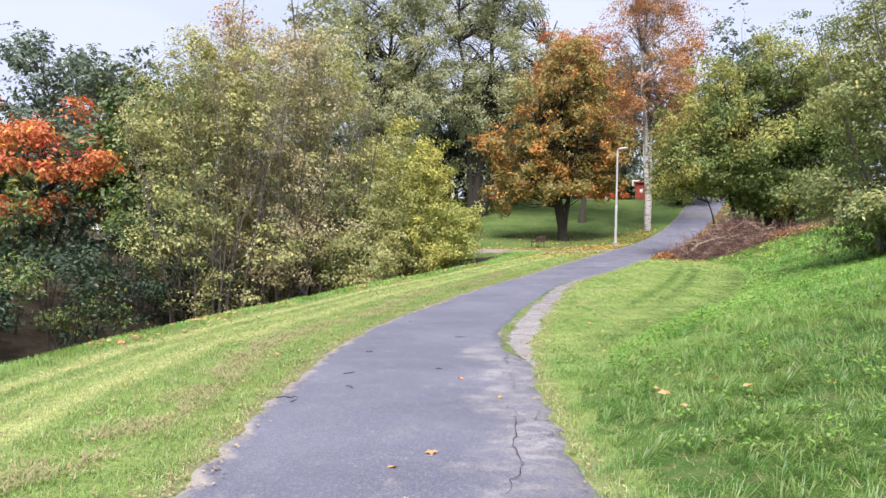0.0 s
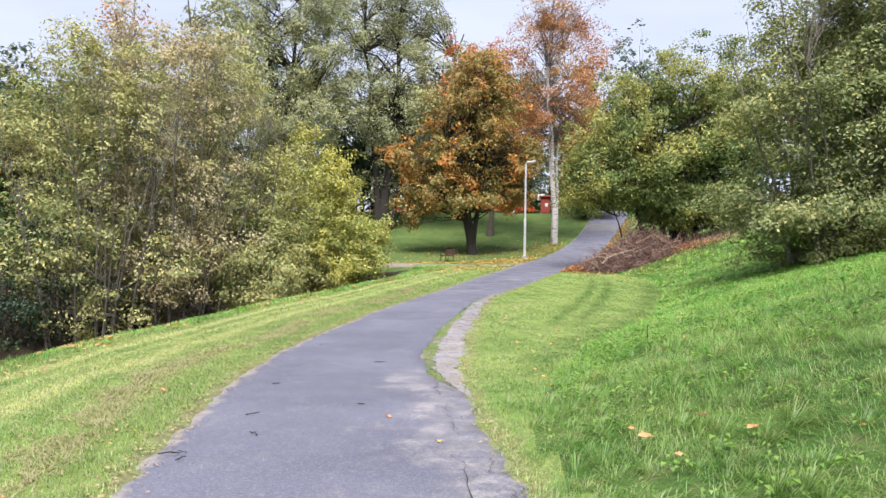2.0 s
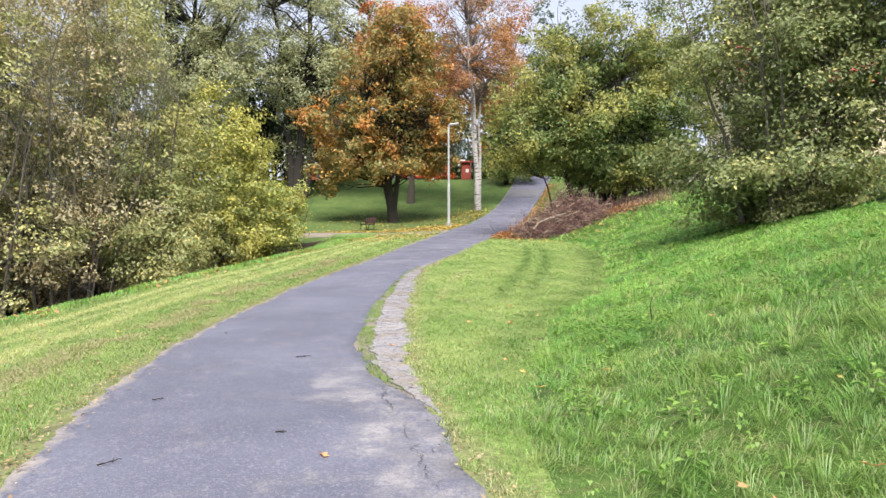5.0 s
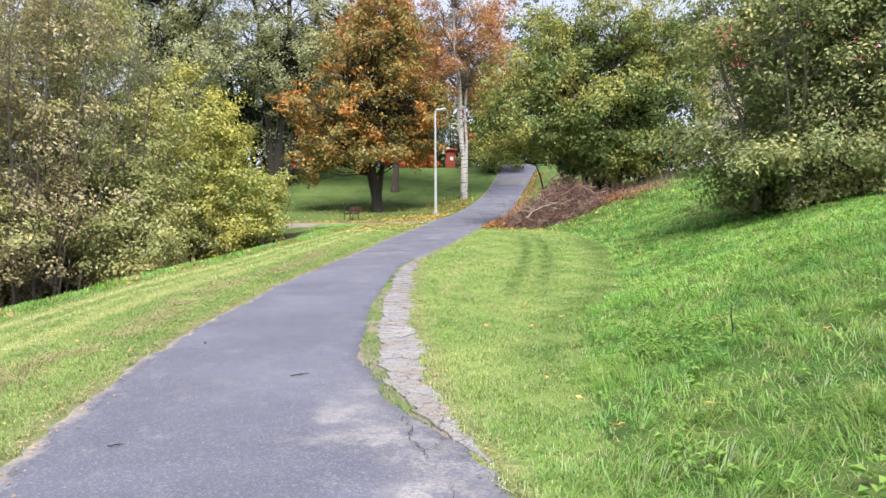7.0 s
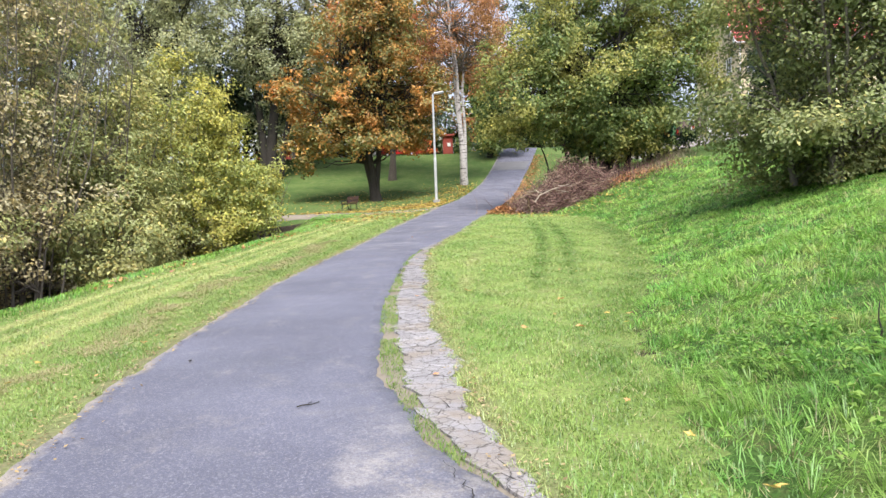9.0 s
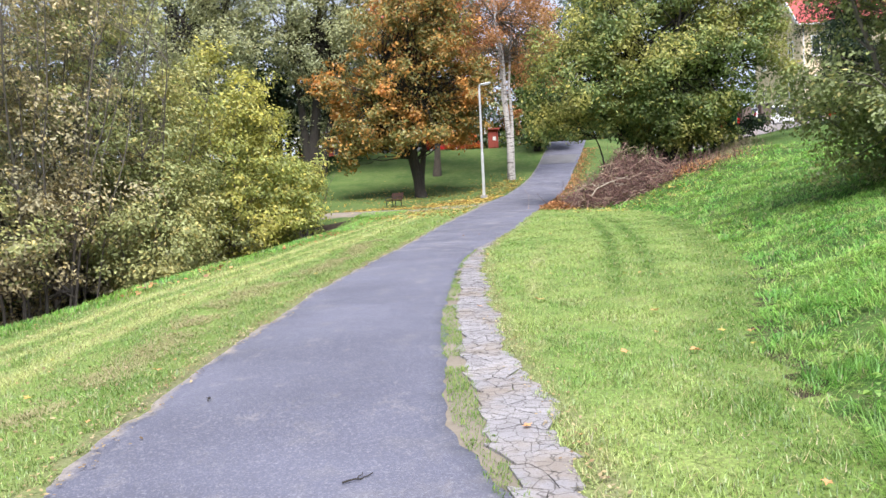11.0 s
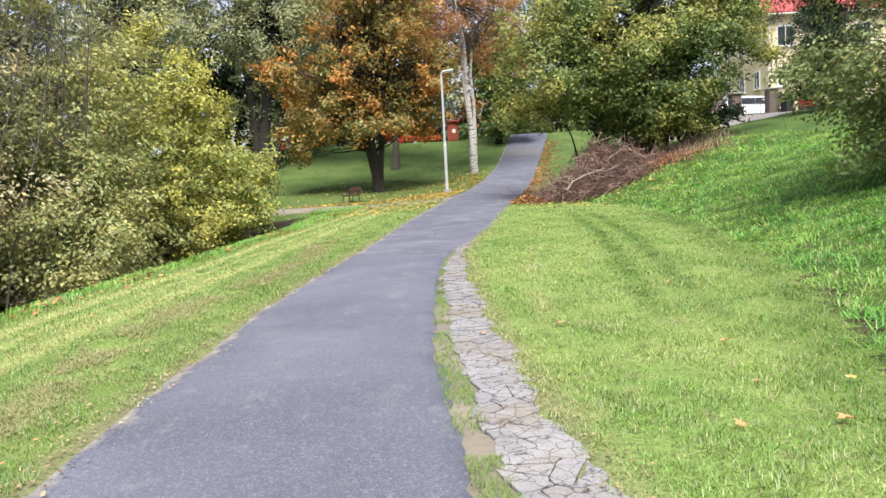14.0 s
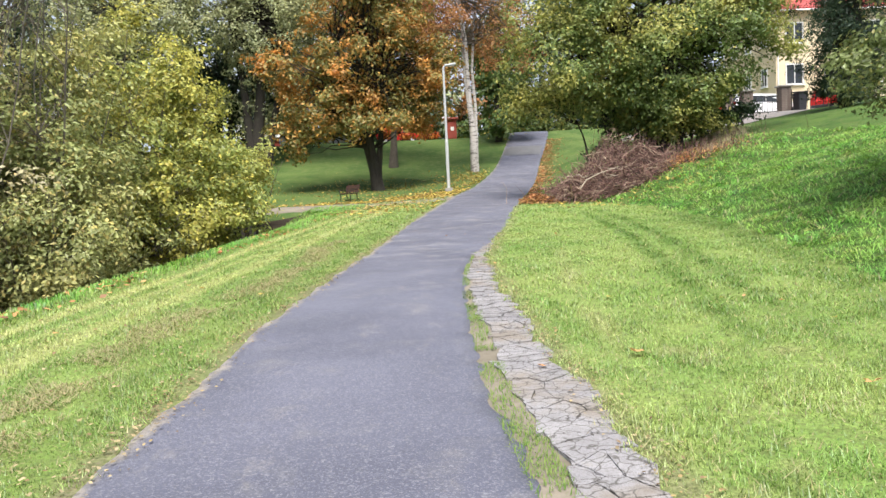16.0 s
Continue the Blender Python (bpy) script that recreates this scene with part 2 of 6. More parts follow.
    c = n.mix(n.math("MULTIPLY", reach, n.ramp(drag, 0.36, 0.46, 0.4, 0)), c, (0.065, 0.065, 0.075))
    sand = n.ramp(n.noise(n.node("Mapping", 0, Vector=p, Scale=(1.0, 0.6, 1.0)), 3.1, 6.0, 0.75), 0.57, 0.68)
    c = n.mix(n.math("MULTIPLY", sand, 0.34), c, (0.29, 0.27, 0.25))
    edge = n.ramp(n.math("ADD", n.math("SUBTRACT", 0.5, across), n.ramp(n.noise(p, 2.2, 5.0, 0.7), 0, 1, -0.09, 0.09)), 0.45, 0.49)
    c = n.mix(n.math("MULTIPLY", edge, n.ramp(n.noise(p, 6.0, 5.0, 0.7), 0.25, 0.5, 0.1, 0.9)), c, (0.34, 0.30, 0.25))
    c = n.mix(n.ramp(shade, 0.72, 1.0, 0, 0.48), c, (0.29, 0.29, 0.325))
    big = n.node("SeparateColor", 0, Color=n.node("TexVoronoi", 1, Vector=p, Scale=55.0))
    c = n.mix(n.ramp(big, 0.90, 1.0, 0, 0.35), c, (0.30, 0.30, 0.32))
    c = n.mix(n.ramp(shade, 0.0, 0.35, 0.5, 0), c, (0.065, 0.065, 0.075))
    c = n.mix(n.ramp(fine, 0.52, 0.75, 0, 0.55), c, (0.07, 0.07, 0.075))
    damp = n.ramp(n.noise(p, 0.8, 3.0), 0.4, 0.65, 0.62, 0.42)
    return n.surface(c, n.math("ADD", damp, n.ramp(grit, 0, 0.5, 0.0, 0.14)), 0, n.bump(n.math("ADD", grit, fine), 0.35, 0.005), 0.5)


M_PATH = asphalt("asphalt_path", False)
M_WORN = asphalt("worn_pale_asphalt", True)
M_DIRT = plain("trodden_dirt", (0.23, 0.20, 0.155), (0.15, 0.13, 0.095), 0.95, 0, 3.0, 0.6, 0.02)
M_PATCH = plain("newer_dark_asphalt", (0.115, 0.116, 0.122), (0.150, 0.150, 0.155), 0.6, 0, 3.0, 0.4, 0.006)
M_CRACK = plain("dark_crack_filling", (0.035, 0.032, 0.03), None, 0.95)
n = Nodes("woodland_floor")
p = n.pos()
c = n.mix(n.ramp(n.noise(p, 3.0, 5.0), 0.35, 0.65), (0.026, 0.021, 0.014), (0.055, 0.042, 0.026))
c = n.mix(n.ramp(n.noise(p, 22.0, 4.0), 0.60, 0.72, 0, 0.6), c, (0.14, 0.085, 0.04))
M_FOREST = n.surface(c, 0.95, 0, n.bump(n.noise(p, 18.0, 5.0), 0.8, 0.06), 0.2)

n = Nodes("bank_turf")
p = n.pos()
c = n.mix(n.ramp(n.noise(p, 0.8, 3.0), 0.4, 0.62), (0.048, 0.100, 0.022), (0.080, 0.140, 0.032))
c = n.mix(n.ramp(n.noise(p, 6.0, 5.0), 0.5, 0.7, 0.0, 0.6), c, (0.14, 0.13, 0.06))
M_BANK = n.surface(c, 0.95, 0, n.bump(n.noise(p, 30.0, 4.0), 0.8, 0.04), 0.15)
M_WATER = Nodes("dark_creek_water").surface((0.02, 0.022, 0.018), 0.08)
M_BARK = bark_material("grey_brown_bark", (0.13, 0.11, 0.085), (0.055, 0.045, 0.036))
M_BARK_DK = bark_material("dark_damp_bark", (0.045, 0.038, 0.030), (0.018, 0.015, 0.012))
M_BARK_TW = bark_material("grey_twig_bark", (0.20, 0.175, 0.14), (0.10, 0.085, 0.07))
n = Nodes("reddish_brown_dead_twigs")
r = n.island()
c = n.mix(n.ramp(r, 0, 1), (0.050, 0.028, 0.025), (0.27, 0.155, 0.125))
c = n.mix(n.math("GREATER_THAN", n.math("FRACT", n.math("MULTIPLY", r, 9.7)), 0.86), c, (0.40, 0.30, 0.22))
M_BRUSH = n.surface(c, 0.9, 0, n.bump(n.noise(n.local(), 30.0, 4.0), 0.5, 0.01))
M_PALEWOOD = bark_material("pale_bare_wood", (0.45, 0.38, 0.30), (0.30, 0.25, 0.19))

n = Nodes("birch_bark")
p = n.local()
q = n.node("Mapping", 0, Vector=p, Scale=(1.0, 1.0, 4.5))
band = n.ramp(n.noise(q, 2.6, 5.0, 0.7), 0.53, 0.60)
low = n.ramp(n.node("SeparateXYZ", 2, Vector=p), 0.2, 2.2, 0.75, 0.0)
c = n.mix(n.math("MAXIMUM", band, n.math("MULTIPLY", low, n.ramp(n.noise(p, 7.0, 4.0), 0.45, 0.6))), (0.48, 0.455, 0.43), (0.08, 0.07, 0.062))
M_BIRCH = n.surface(c, 0.75, 0, n.bump(band, 0.4, 0.01))

M_LEAF_OLIVE = leaf_material("olive_autumn_leaves", (0.315, 0.352, 0.132), (0.440, 0.430, 0.160), (0.54, 0.46, 0.16), 0.30, 0.5, 0.14)
M_LEAF_BROWN = leaf_material("brown_olive_thin_leaves", (0.405, 0.372, 0.215), (0.520, 0.435, 0.235), (0.57, 0.45, 0.19), 0.30, 0.5, 0.14)
M_LEAF_YELLOW = leaf_material("yellow_green_leaves", (0.310, 0.352, 0.095), (0.455, 0.432, 0.095), (0.60, 0.52, 0.11), 0.35, 0.5, 0.16)
M_LEAF_GREEN = leaf_material("dull_green_leaves", (0.105, 0.165, 0.045), (0.170, 0.215, 0.060), (0.36, 0.31, 0.06), 0.30, 0.55, 0.10)
M_LEAF_SALLOW = leaf_material("grey_green_sallow_leaves", (0.210, 0.252, 0.090), (0.330, 0.345, 0.120), (0.44, 0.40, 0.13), 0.30, 0.54, 0.08, 0.05)
M_LEAF_WILLOW = leaf_material("silvery_willow_leaves", (0.310, 0.345, 0.180), (0.410, 0.425, 0.200), (0.43, 0.42, 0.20), 0.2, 0.5, 0.15)
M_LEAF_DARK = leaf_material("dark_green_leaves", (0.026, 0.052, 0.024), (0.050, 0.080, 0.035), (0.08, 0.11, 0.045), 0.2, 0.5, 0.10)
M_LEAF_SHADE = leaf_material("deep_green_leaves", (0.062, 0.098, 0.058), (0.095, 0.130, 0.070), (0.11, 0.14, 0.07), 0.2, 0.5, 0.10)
# far foliage: leaf colours lightened to carry the haze of distance
M_LEAF_BLUE = leaf_material("blue_green_hazed_leaves", (0.120, 0.170, 0.110), (0.165, 0.210, 0.125), (0.19, 0.21, 0.12), 0.2, 0.5, 0.12)
M_LEAF_ORANGE = leaf_material("orange_maple_leaves", (0.720, 0.300, 0.065), (0.225, 0.225, 0.065), (0.50, 0.27, 0.06), 0.50, 0.40, 0.20)
M_LEAF_RED = leaf_material("red_maple_leaves", (0.560, 0.130, 0.035), (0.560, 0.240, 0.035), (0.50, 0.08, 0.03), 0.4, 0.5, 0.2)
M_LEAF_ROSE = leaf_material("salmon_red_maple_leaves", (0.580, 0.200, 0.085), (0.540, 0.290, 0.090), (0.52, 0.13, 0.06), 0.4, 0.5, 0.2)
M_LEAF_FIRE = leaf_material("orange_and_red_leaves", (0.600, 0.200, 0.060), (0.580, 0.120, 0.060), (0.60, 0.33, 0.07), 0.45, 0.5, 0.25)
M_LEAF_RUST = leaf_material("rusty_birch_leaves", (0.500, 0.230, 0.090), (0.420, 0.260, 0.110), (0.58, 0.30, 0.07), 0.25, 0.5, 0.15)
M_LEAF_LINDEN = leaf_material("green_and_yellow_linden_leaves", (0.155, 0.220, 0.060), (0.440, 0.415, 0.105), (0.52, 0.45, 0.10), 0.36, 0.53, 0.04)
M_LITTER = leaf_material("fallen_orange_leaves", (0.54, 0.25, 0.11), (0.56, 0.34, 0.15), (0.28, 0.16, 0.09), 0.8, 0.5, 0.2)
M_LITTER_Y = leaf_material("fallen_yellow_leaves", (0.56, 0.42, 0.10), (0.45, 0.32, 0.10), (0.30, 0.18, 0.08), 0.8, 0.5, 0.2)

M_LITTER_B = leaf_material("brown_dry_leaf_bits", (0.33, 0.24, 0.11), (0.42, 0.34, 0.20), (0.22, 0.15, 0.08), 0.8, 0.5, 0.2)
M_STEEL = plain("galvanised_steel", (0.66, 0.67, 0.68), (0.55, 0.56, 0.57), 0.5, 0.35)
M_CONCRETE = plain("grey_concrete", (0.42, 0.40, 0.37), (0.30, 0.29, 0.27), 0.9, 0, 5.0, 0.5)
M_BENCHWOOD = plain("red_brown_stained_planks", (0.075, 0.032, 0.022), (0.05, 0.024, 0.018), 0.6, 0, 6.0)
M_BLACKMETAL = plain("black_painted_iron", (0.025, 0.025, 0.027), None, 0.5, 0.3)
M_HOUSE = plain("yellow_render", (0.76, 0.64, 0.44), (0.69, 0.57, 0.38), 0.9, 0, 2.0, 0.3)
M_ROOF = plain("red_roof_sheet", (0.46, 0.075, 0.065), (0.36, 0.055, 0.05), 0.5, 0, 2.0)
M_WHITE = plain("white_paint", (0.80, 0.80, 0.78), (0.70, 0.70, 0.68), 0.5)
M_CARWHITE = plain("white_car_paint", (0.80, 0.81, 0.83), (0.76, 0.77, 0.79), 0.2, 0, 2.0, 0.0)
M_CARSILVER = plain("silver_car_paint", (0.55, 0.57, 0.60), (0.50, 0.52, 0.55), 0.22, 0.5, 2.0, 0.0)
M_CARRED = plain("red_car_paint", (0.55, 0.03, 0.025), (0.46, 0.025, 0.02), 0.22, 0, 2.0, 0.0)
M_GLASS = Nodes("dark_window_glass").surface((0.03, 0.035, 0.04), 0.06)
M_TYRE = plain("black_rubber", (0.02, 0.02, 0.02), None, 0.85)
M_TAIL = plain("red_lamp_glass", (0.50, 0.02, 0.02), (0.42, 0.02, 0.02), 0.15)
M_BRICK = plain("grey_brown_bricks", (0.25, 0.19, 0.16), (0.17, 0.14, 0.12), 0.85, 0, 4.0, 0.4)
M_MORTAR = plain("pale_mortar", (0.40, 0.38, 0.34), None, 0.95)
M_REDWOOD = plain("falu_red_boards", (0.36, 0.070, 0.045), (0.28, 0.055, 0.04), 0.8)
M_BINGREEN = plain("green_plastic", (0.05, 0.16, 0.06), None, 0.5)
M_BINBLACK = plain("dark_plastic", (0.03, 0.03, 0.035), None, 0.5)
M_GREYROOF = plain("grey_roof_tiles", (0.28, 0.28, 0.29), None, 0.8)
M_STONE = plain("grey_creek_stone", (0.24, 0.23, 0.22), (0.15, 0.145, 0.14), 0.8, 0, 3.0, 0.6, 0.02)


# ---- mesh helpers ----
def rng(seed):
    return np.random.default_rng(seed)


def sheet_mesh(name, verts, faces, smooth=False):
    """A mesh from an array of points and an array of equal-sided faces."""
    verts = np.asarray(verts, dtype=np.float32)
    faces = np.asarray(faces, dtype=np.int32)
    k = faces.shape[1]
    me = bpy.data.meshes.new(name)
    me.vertices.add(len(verts))
    me.vertices.foreach_set("co", verts.ravel())
    me.loops.add(faces.size)
    me.loops.foreach_set("vertex_index", faces.ravel())
    me.polygons.add(len(faces))
    me.polygons.foreach_set("loop_start", np.arange(0, faces.size, k, dtype=np.int32))
    me.polygons.foreach_set("use_smooth", np.full(len(faces), smooth))
    me.update(calc_edges=True)
    return me


def mesh_part(name, me, material, parent=None, label=""):
    ob = new(name, me)
    if not me.materials:
        me.materials.append(material)
    if parent is not None:
        ob.parent = parent
    if label:
        tagged(ob, label)
    return ob


def part(name, bm, material, parent=None, label="", smooth=False):
    """Links a bmesh as one mesh object under a thing or under a part."""
    me = bpy.data.meshes.new(name)
    if smooth:
        for fc in bm.faces:
            fc.smooth = True
    bm.to_mesh(me)
    bm.free()
    return mesh_part(name, me, material, parent, label)


def thing(name, place, label, category, group="", turn=0.0, kind=""):
    e = new(name)
    e.empty_display_size = 0.2
    e.location = place
    e.rotation_euler = (0, 0, radians(turn))
    return tagged(e, label, category, group, kind)


def box(bm, size, at=(0, 0, 0), rot=(0, 0, 0), bevel=0.0):
    """A bevelled box added to bm, centred at a place."""
    m = pose(*at, *rot) @ Matrix.Diagonal((*size, 1))
    r = bmesh.ops.create_cube(bm, size=1.0, matrix=m)
    if bevel:
        vs = set(r["verts"])
        es = [e for e in bm.edges if e.verts[0] in vs and e.verts[1] in vs]
        bmesh.ops.bevel(bm, geom=es, offset=bevel, segments=1, affect="EDGES")
    return bm


def boxed(size, at=(0, 0, 0), rot=(0, 0, 0), bevel=0.0):
    return box(bmesh.new(), size, at, rot, bevel)


def tubes(lines, sides=6):
    """Tapered tubes along lines of (points, radii): vertices and quads."""
    V, F, base = [], [], 0
    ang = np.linspace(0, 2 * np.pi, sides, endpoint=False)
    ca, sa = np.cos(ang), np.sin(ang)
    for pts, rad in lines:
        pts = np.asarray(pts, float)
        rad = np.asarray(rad, float)
        tan = np.gradient(pts, axis=0)
        tan /= np.linalg.norm(tan, axis=1)[:, None] + 1e-9
        ref = np.array([0.13, 0.99, 0.05]) if abs(tan[0][2]) > 0.7 else np.array([0.0, 0.05, 1.0])
        a = np.cross(tan, ref)
        a /= np.linalg.norm(a, axis=1)[:, None] + 1e-9
        b = np.cross(tan, a)
        ring = pts[:, None, :] + rad[:, None, None] * (ca[None, :, None] * a[:, None, :] + sa[None, :, None] * b[:, None, :])
        V.append(ring.reshape(-1, 3))
        k = len(pts)
        i = np.arange(k - 1)[:, None] * sides + np.arange(sides)[None, :]
        j = np.arange(k - 1)[:, None] * sides + (np.arange(sides)[None, :] + 1) % sides
        F.append(np.stack([i, j, j + sides, i + sides], -1).reshape(-1, 4) + base)
        base += k * sides
    return np.concatenate(V), np.concatenate(F)


def bent(a, b, g, wob=0.08, k=6, sag=0.0):
    """A wavering line from a to b."""
    a, b = np.asarray(a, float), np.asarray(b, float)
    t = np.linspace(0, 1, k)[:, None]
    d = np.linalg.norm(b - a)
    pts = a + (b - a) * t
    off = g.normal(0, wob * d, (k, 3)) * np.sin(np.pi * t)
    pts = pts + off
    pts[:, 2] += sag * d * np.sin(np.pi * t[:, 0])
    return pts


def leaf_quads(points, size, g, aspect=0.55, droop=0.0, facing=None):
    """A pointed, folded leaf at each point; facing gives the side that it turns to the light."""
    n = len(points)
    up = g.normal(0, 1, (n, 3))
    if facing is not None:
        up = up * 0.55 + facing
    up /= np.linalg.norm(up, axis=1)[:, None] + 1e-9
    a = g.normal(0, 1, (n, 3))
    a[:, 2] -= droop
    a -= up * (a * up).sum(1)[:, None]
    a /= np.linalg.norm(a, axis=1)[:, None] + 1e-9
    b = np.cross(up, a)
    s = (size * g.uniform(0.65, 1.4, n))[:, None]
    mid = points + a * s * 0.05
    V = np.stack([points - a * s * 0.5, mid + b * s * aspect * 0.5 + up * s * 0.09, points + a * s * 0.5, mid - b * s * aspect * 0.5 + up * s * 0.09], 1).reshape(-1, 3)
    return V, np.arange(4 * n).reshape(-1, 4)


# ---- the plan ----
PROFILE_Y = [-60, 0, 8, 12, 17, 20, 23, 30.7, 40, 46, 51.8, 57, 61, 66, 70, 74, 77, 80, 90, 2000]
PROFILE_Z = [-0.05, -0.05, -0.1, -0.12, -0.05, 0.05, 0.2, 0.53, 0.97, 1.3, 1.75, 2.4, 3.0, 4.0, 4.95, 6.0, 6.75, 6.9, 7.0, 7.0]
LEFT_Y = [-30, -4, 0, 4, 7.4, 11, 15, 20, 25, 30, 35, 38, 42, 47, 54, 60, 64, 70, 75, 80]
LEFT_X = [1.5, -0.7, -1.6, -2.62, -3.46, -4.2, -4.47, -4.25, -3.5, -2.75, -2.05, -1.55, -0.9, 0.05, 2.1, 3.7, 4.7, 6.1, 7.3, 8.5]
RIGHT_Y = [-30, -4, 0, 4.7, 6.3, 8.6, 11.4, 16.4, 21.6, 24.8, 27.7, 31.6, 37, 42.3, 50, 57, 61, 65, 72, 75, 80]
RIGHT_X = [4.5, 2.3, 1.3, 0.05, -0.35, -0.78, -1.2, -1.41, -1.34, -1.18, -0.66, 0.25, 1.3, 2.5, 4.4, 6.1, 7.0, 8.0, 9.9, 10.7, 11.9]
FOOT_Y = [-30, 0, 6, 8.6, 11, 13, 15.8, 17.9, 20, 23, 27, 32, 36, 40, 44, 50, 60, 80]
FOOT_X = [4.9, 1.6, -0.1, -0.5, -0.1, 0.35, 1.05, 2.0, 2.8, 3.6, 4.6, 5.3, 5.3, 4.0, 3.5, 4.9, 7.3, 12.3]
_fy = np.arange(-40, 120, 0.1)


def smooth_line(ys, xs, w):
    v = np.interp(_fy, ys, xs)
    if ys[-1] < 119:
        s = (xs[-1] - xs[-2]) / (ys[-1] - ys[-2])
        v = np.where(_fy > ys[-1], xs[-1] + s * (_fy - ys[-1]), v)
    k = np.hanning(int(w / 0.1) * 2 + 1)
    k /= k.sum()
    q = np.pad(v, len(k) // 2, mode="edge")
    return np.convolve(q, k, mode="valid")


_pz, _lx = smooth_line(PROFILE_Y, PROFILE_Z, 2.0), smooth_line(LEFT_Y, LEFT_X, 1.8)
_rx, _fx = smooth_line(RIGHT_Y, RIGHT_X, 1.2), smooth_line(FOOT_Y, FOOT_X, 1.2)


def path_z(y):
    return np.interp(y, _fy, _pz)


def left_x(y):
    return np.interp(y, _fy, _lx)


def right_x(y):
    return np.interp(y, _fy, _rx)


def foot_x(y):
    return np.interp(y, _fy, _fx)


def step(v, lo, hi):
    t = np.clip((v - lo) / (hi - lo), 0, 1)
    return t * t * (3 - 2 * t)


def waves(x, y, s=1.0):
    """Gentle unevenness of the ground."""
    return (np.sin(1.7 * x * s + 0.6 * y * s) + np.sin(0.9 * x * s - 1.9 * y * s + 1.3) + np.sin(2.9 * x * s + 2.3 * y * s + 0.5) * 0.6 + np.sin(5.1 * x * s - 4.3 * y * s) * 0.35) / 3.0


def height(x, y):
    """The ground's height over the plan."""
    x, y = np.asarray(x, float), np.asarray(y, float)
    z = path_z(y).copy()
    dl = left_x(y) - x
    z -= 0.05 * step(dl, 0.0, 1.0) + 0.10 * step(dl, 1.0, 4.2)
    z -= 0.18 * step(dl, 0.5, 5.0) * step(y, 46, 52)
    valley = 1 - step(y, 36, 47)
    z -= 2.2 * valley * step(dl, 3.9, 8.5) - 2.0 * valley * step(dl, 11.5, 18.0)
    dr = x - foot_x(y)
    s = np.interp(y, [0, 17, 25, 40, 50, 60, 76], [0.39, 0.38, 0.32, 0.335, 0.35, 0.33, 0.02])
    top = np.interp(y, [0, 30, 60, 76], [5.0, 6.0, 6.0, 3.0])
    z += np.where(dr > 0, top * (1 - np.exp(-s * np.maximum(dr - 0.12 * (1 - np.exp(-np.maximum(dr, 0) / 0.12)), 0) / top)), 0)
    yard = step(y, 50.5, 53.0) * step(x, 11.5, 15.5) * (1 - step(y, 70, 79))
    z = z * (1 - yard) + 5.2 * yard
    on_path = np.minimum(x - left_x(y), right_x(y) - x)
    off = step(-on_path, 0.0, 0.8)
    z += off * 0.025 * waves(x, y) + step(dr, 0.2, 1.5) * 0.05 * waves(x, y, 1.6)
    z -= 0.03 * step(on_path, 0.02, 0.15) * (y < 81)
    return z


def h1(x, y):
    return float(height(x, y))


# ---- ground, path ----
def grid_lines(parts):
    out = []
    for a, b, d in parts:
        out.append(np.arange(a, b, d))
    return np.concatenate(out)


gx = np.concatenate([[-900, -500, -250, -150, -100, -80], grid_lines([(-64, -20, 3), (-20, -10, 0.5), (-10, 8, 0.18), (8, 22, 0.4), (22, 64, 2.5)]), [64, 80, 100, 150, 250, 500, 900]])
gy = np.concatenate([[-900, -400, -200, -100, -60, -40], grid_lines([(-30, -2, 1.0), (-2, 26, 0.18), (26, 50, 0.3), (50, 82, 0.5), (82, 110, 2.5)]), [110, 140, 200, 400, 900]])
XX, YY = np.meshgrid(gx, gy)
ZZ = height(XX.ravel(), YY.ravel())
nxg = len(gx)
ii = (np.arange(len(gy) - 1)[:, None] * nxg + np.arange(nxg - 1)[None, :]).ravel()
me = sheet_mesh("ground", np.stack([XX.ravel(), YY.ravel(), ZZ], 1), np.stack([ii, ii + 1, ii + 1 + nxg, ii + nxg], 1), True)
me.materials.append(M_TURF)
me.materials.append(M_FOREST)
me.materials.append(M_BANK)
me.materials.append(M_TURF_NEAR)
cxm, cym = XX.ravel()[ii] + 0.08, YY.ravel()[ii] + 0.08
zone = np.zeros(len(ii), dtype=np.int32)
# near lawn; beyond y 44 the shade-darkened M_TURF stays
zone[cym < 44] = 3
zone[(cxm > foot_x(cym) + 0.1) & (cym < 60)] = 2
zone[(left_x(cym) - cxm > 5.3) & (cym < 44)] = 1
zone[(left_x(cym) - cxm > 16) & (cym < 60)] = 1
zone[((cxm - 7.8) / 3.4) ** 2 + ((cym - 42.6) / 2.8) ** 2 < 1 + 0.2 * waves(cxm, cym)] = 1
# narrow dark strip along the bank foot, reusing the floor material
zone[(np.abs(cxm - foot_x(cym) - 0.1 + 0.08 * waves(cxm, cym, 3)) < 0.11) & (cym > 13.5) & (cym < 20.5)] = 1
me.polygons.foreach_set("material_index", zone)


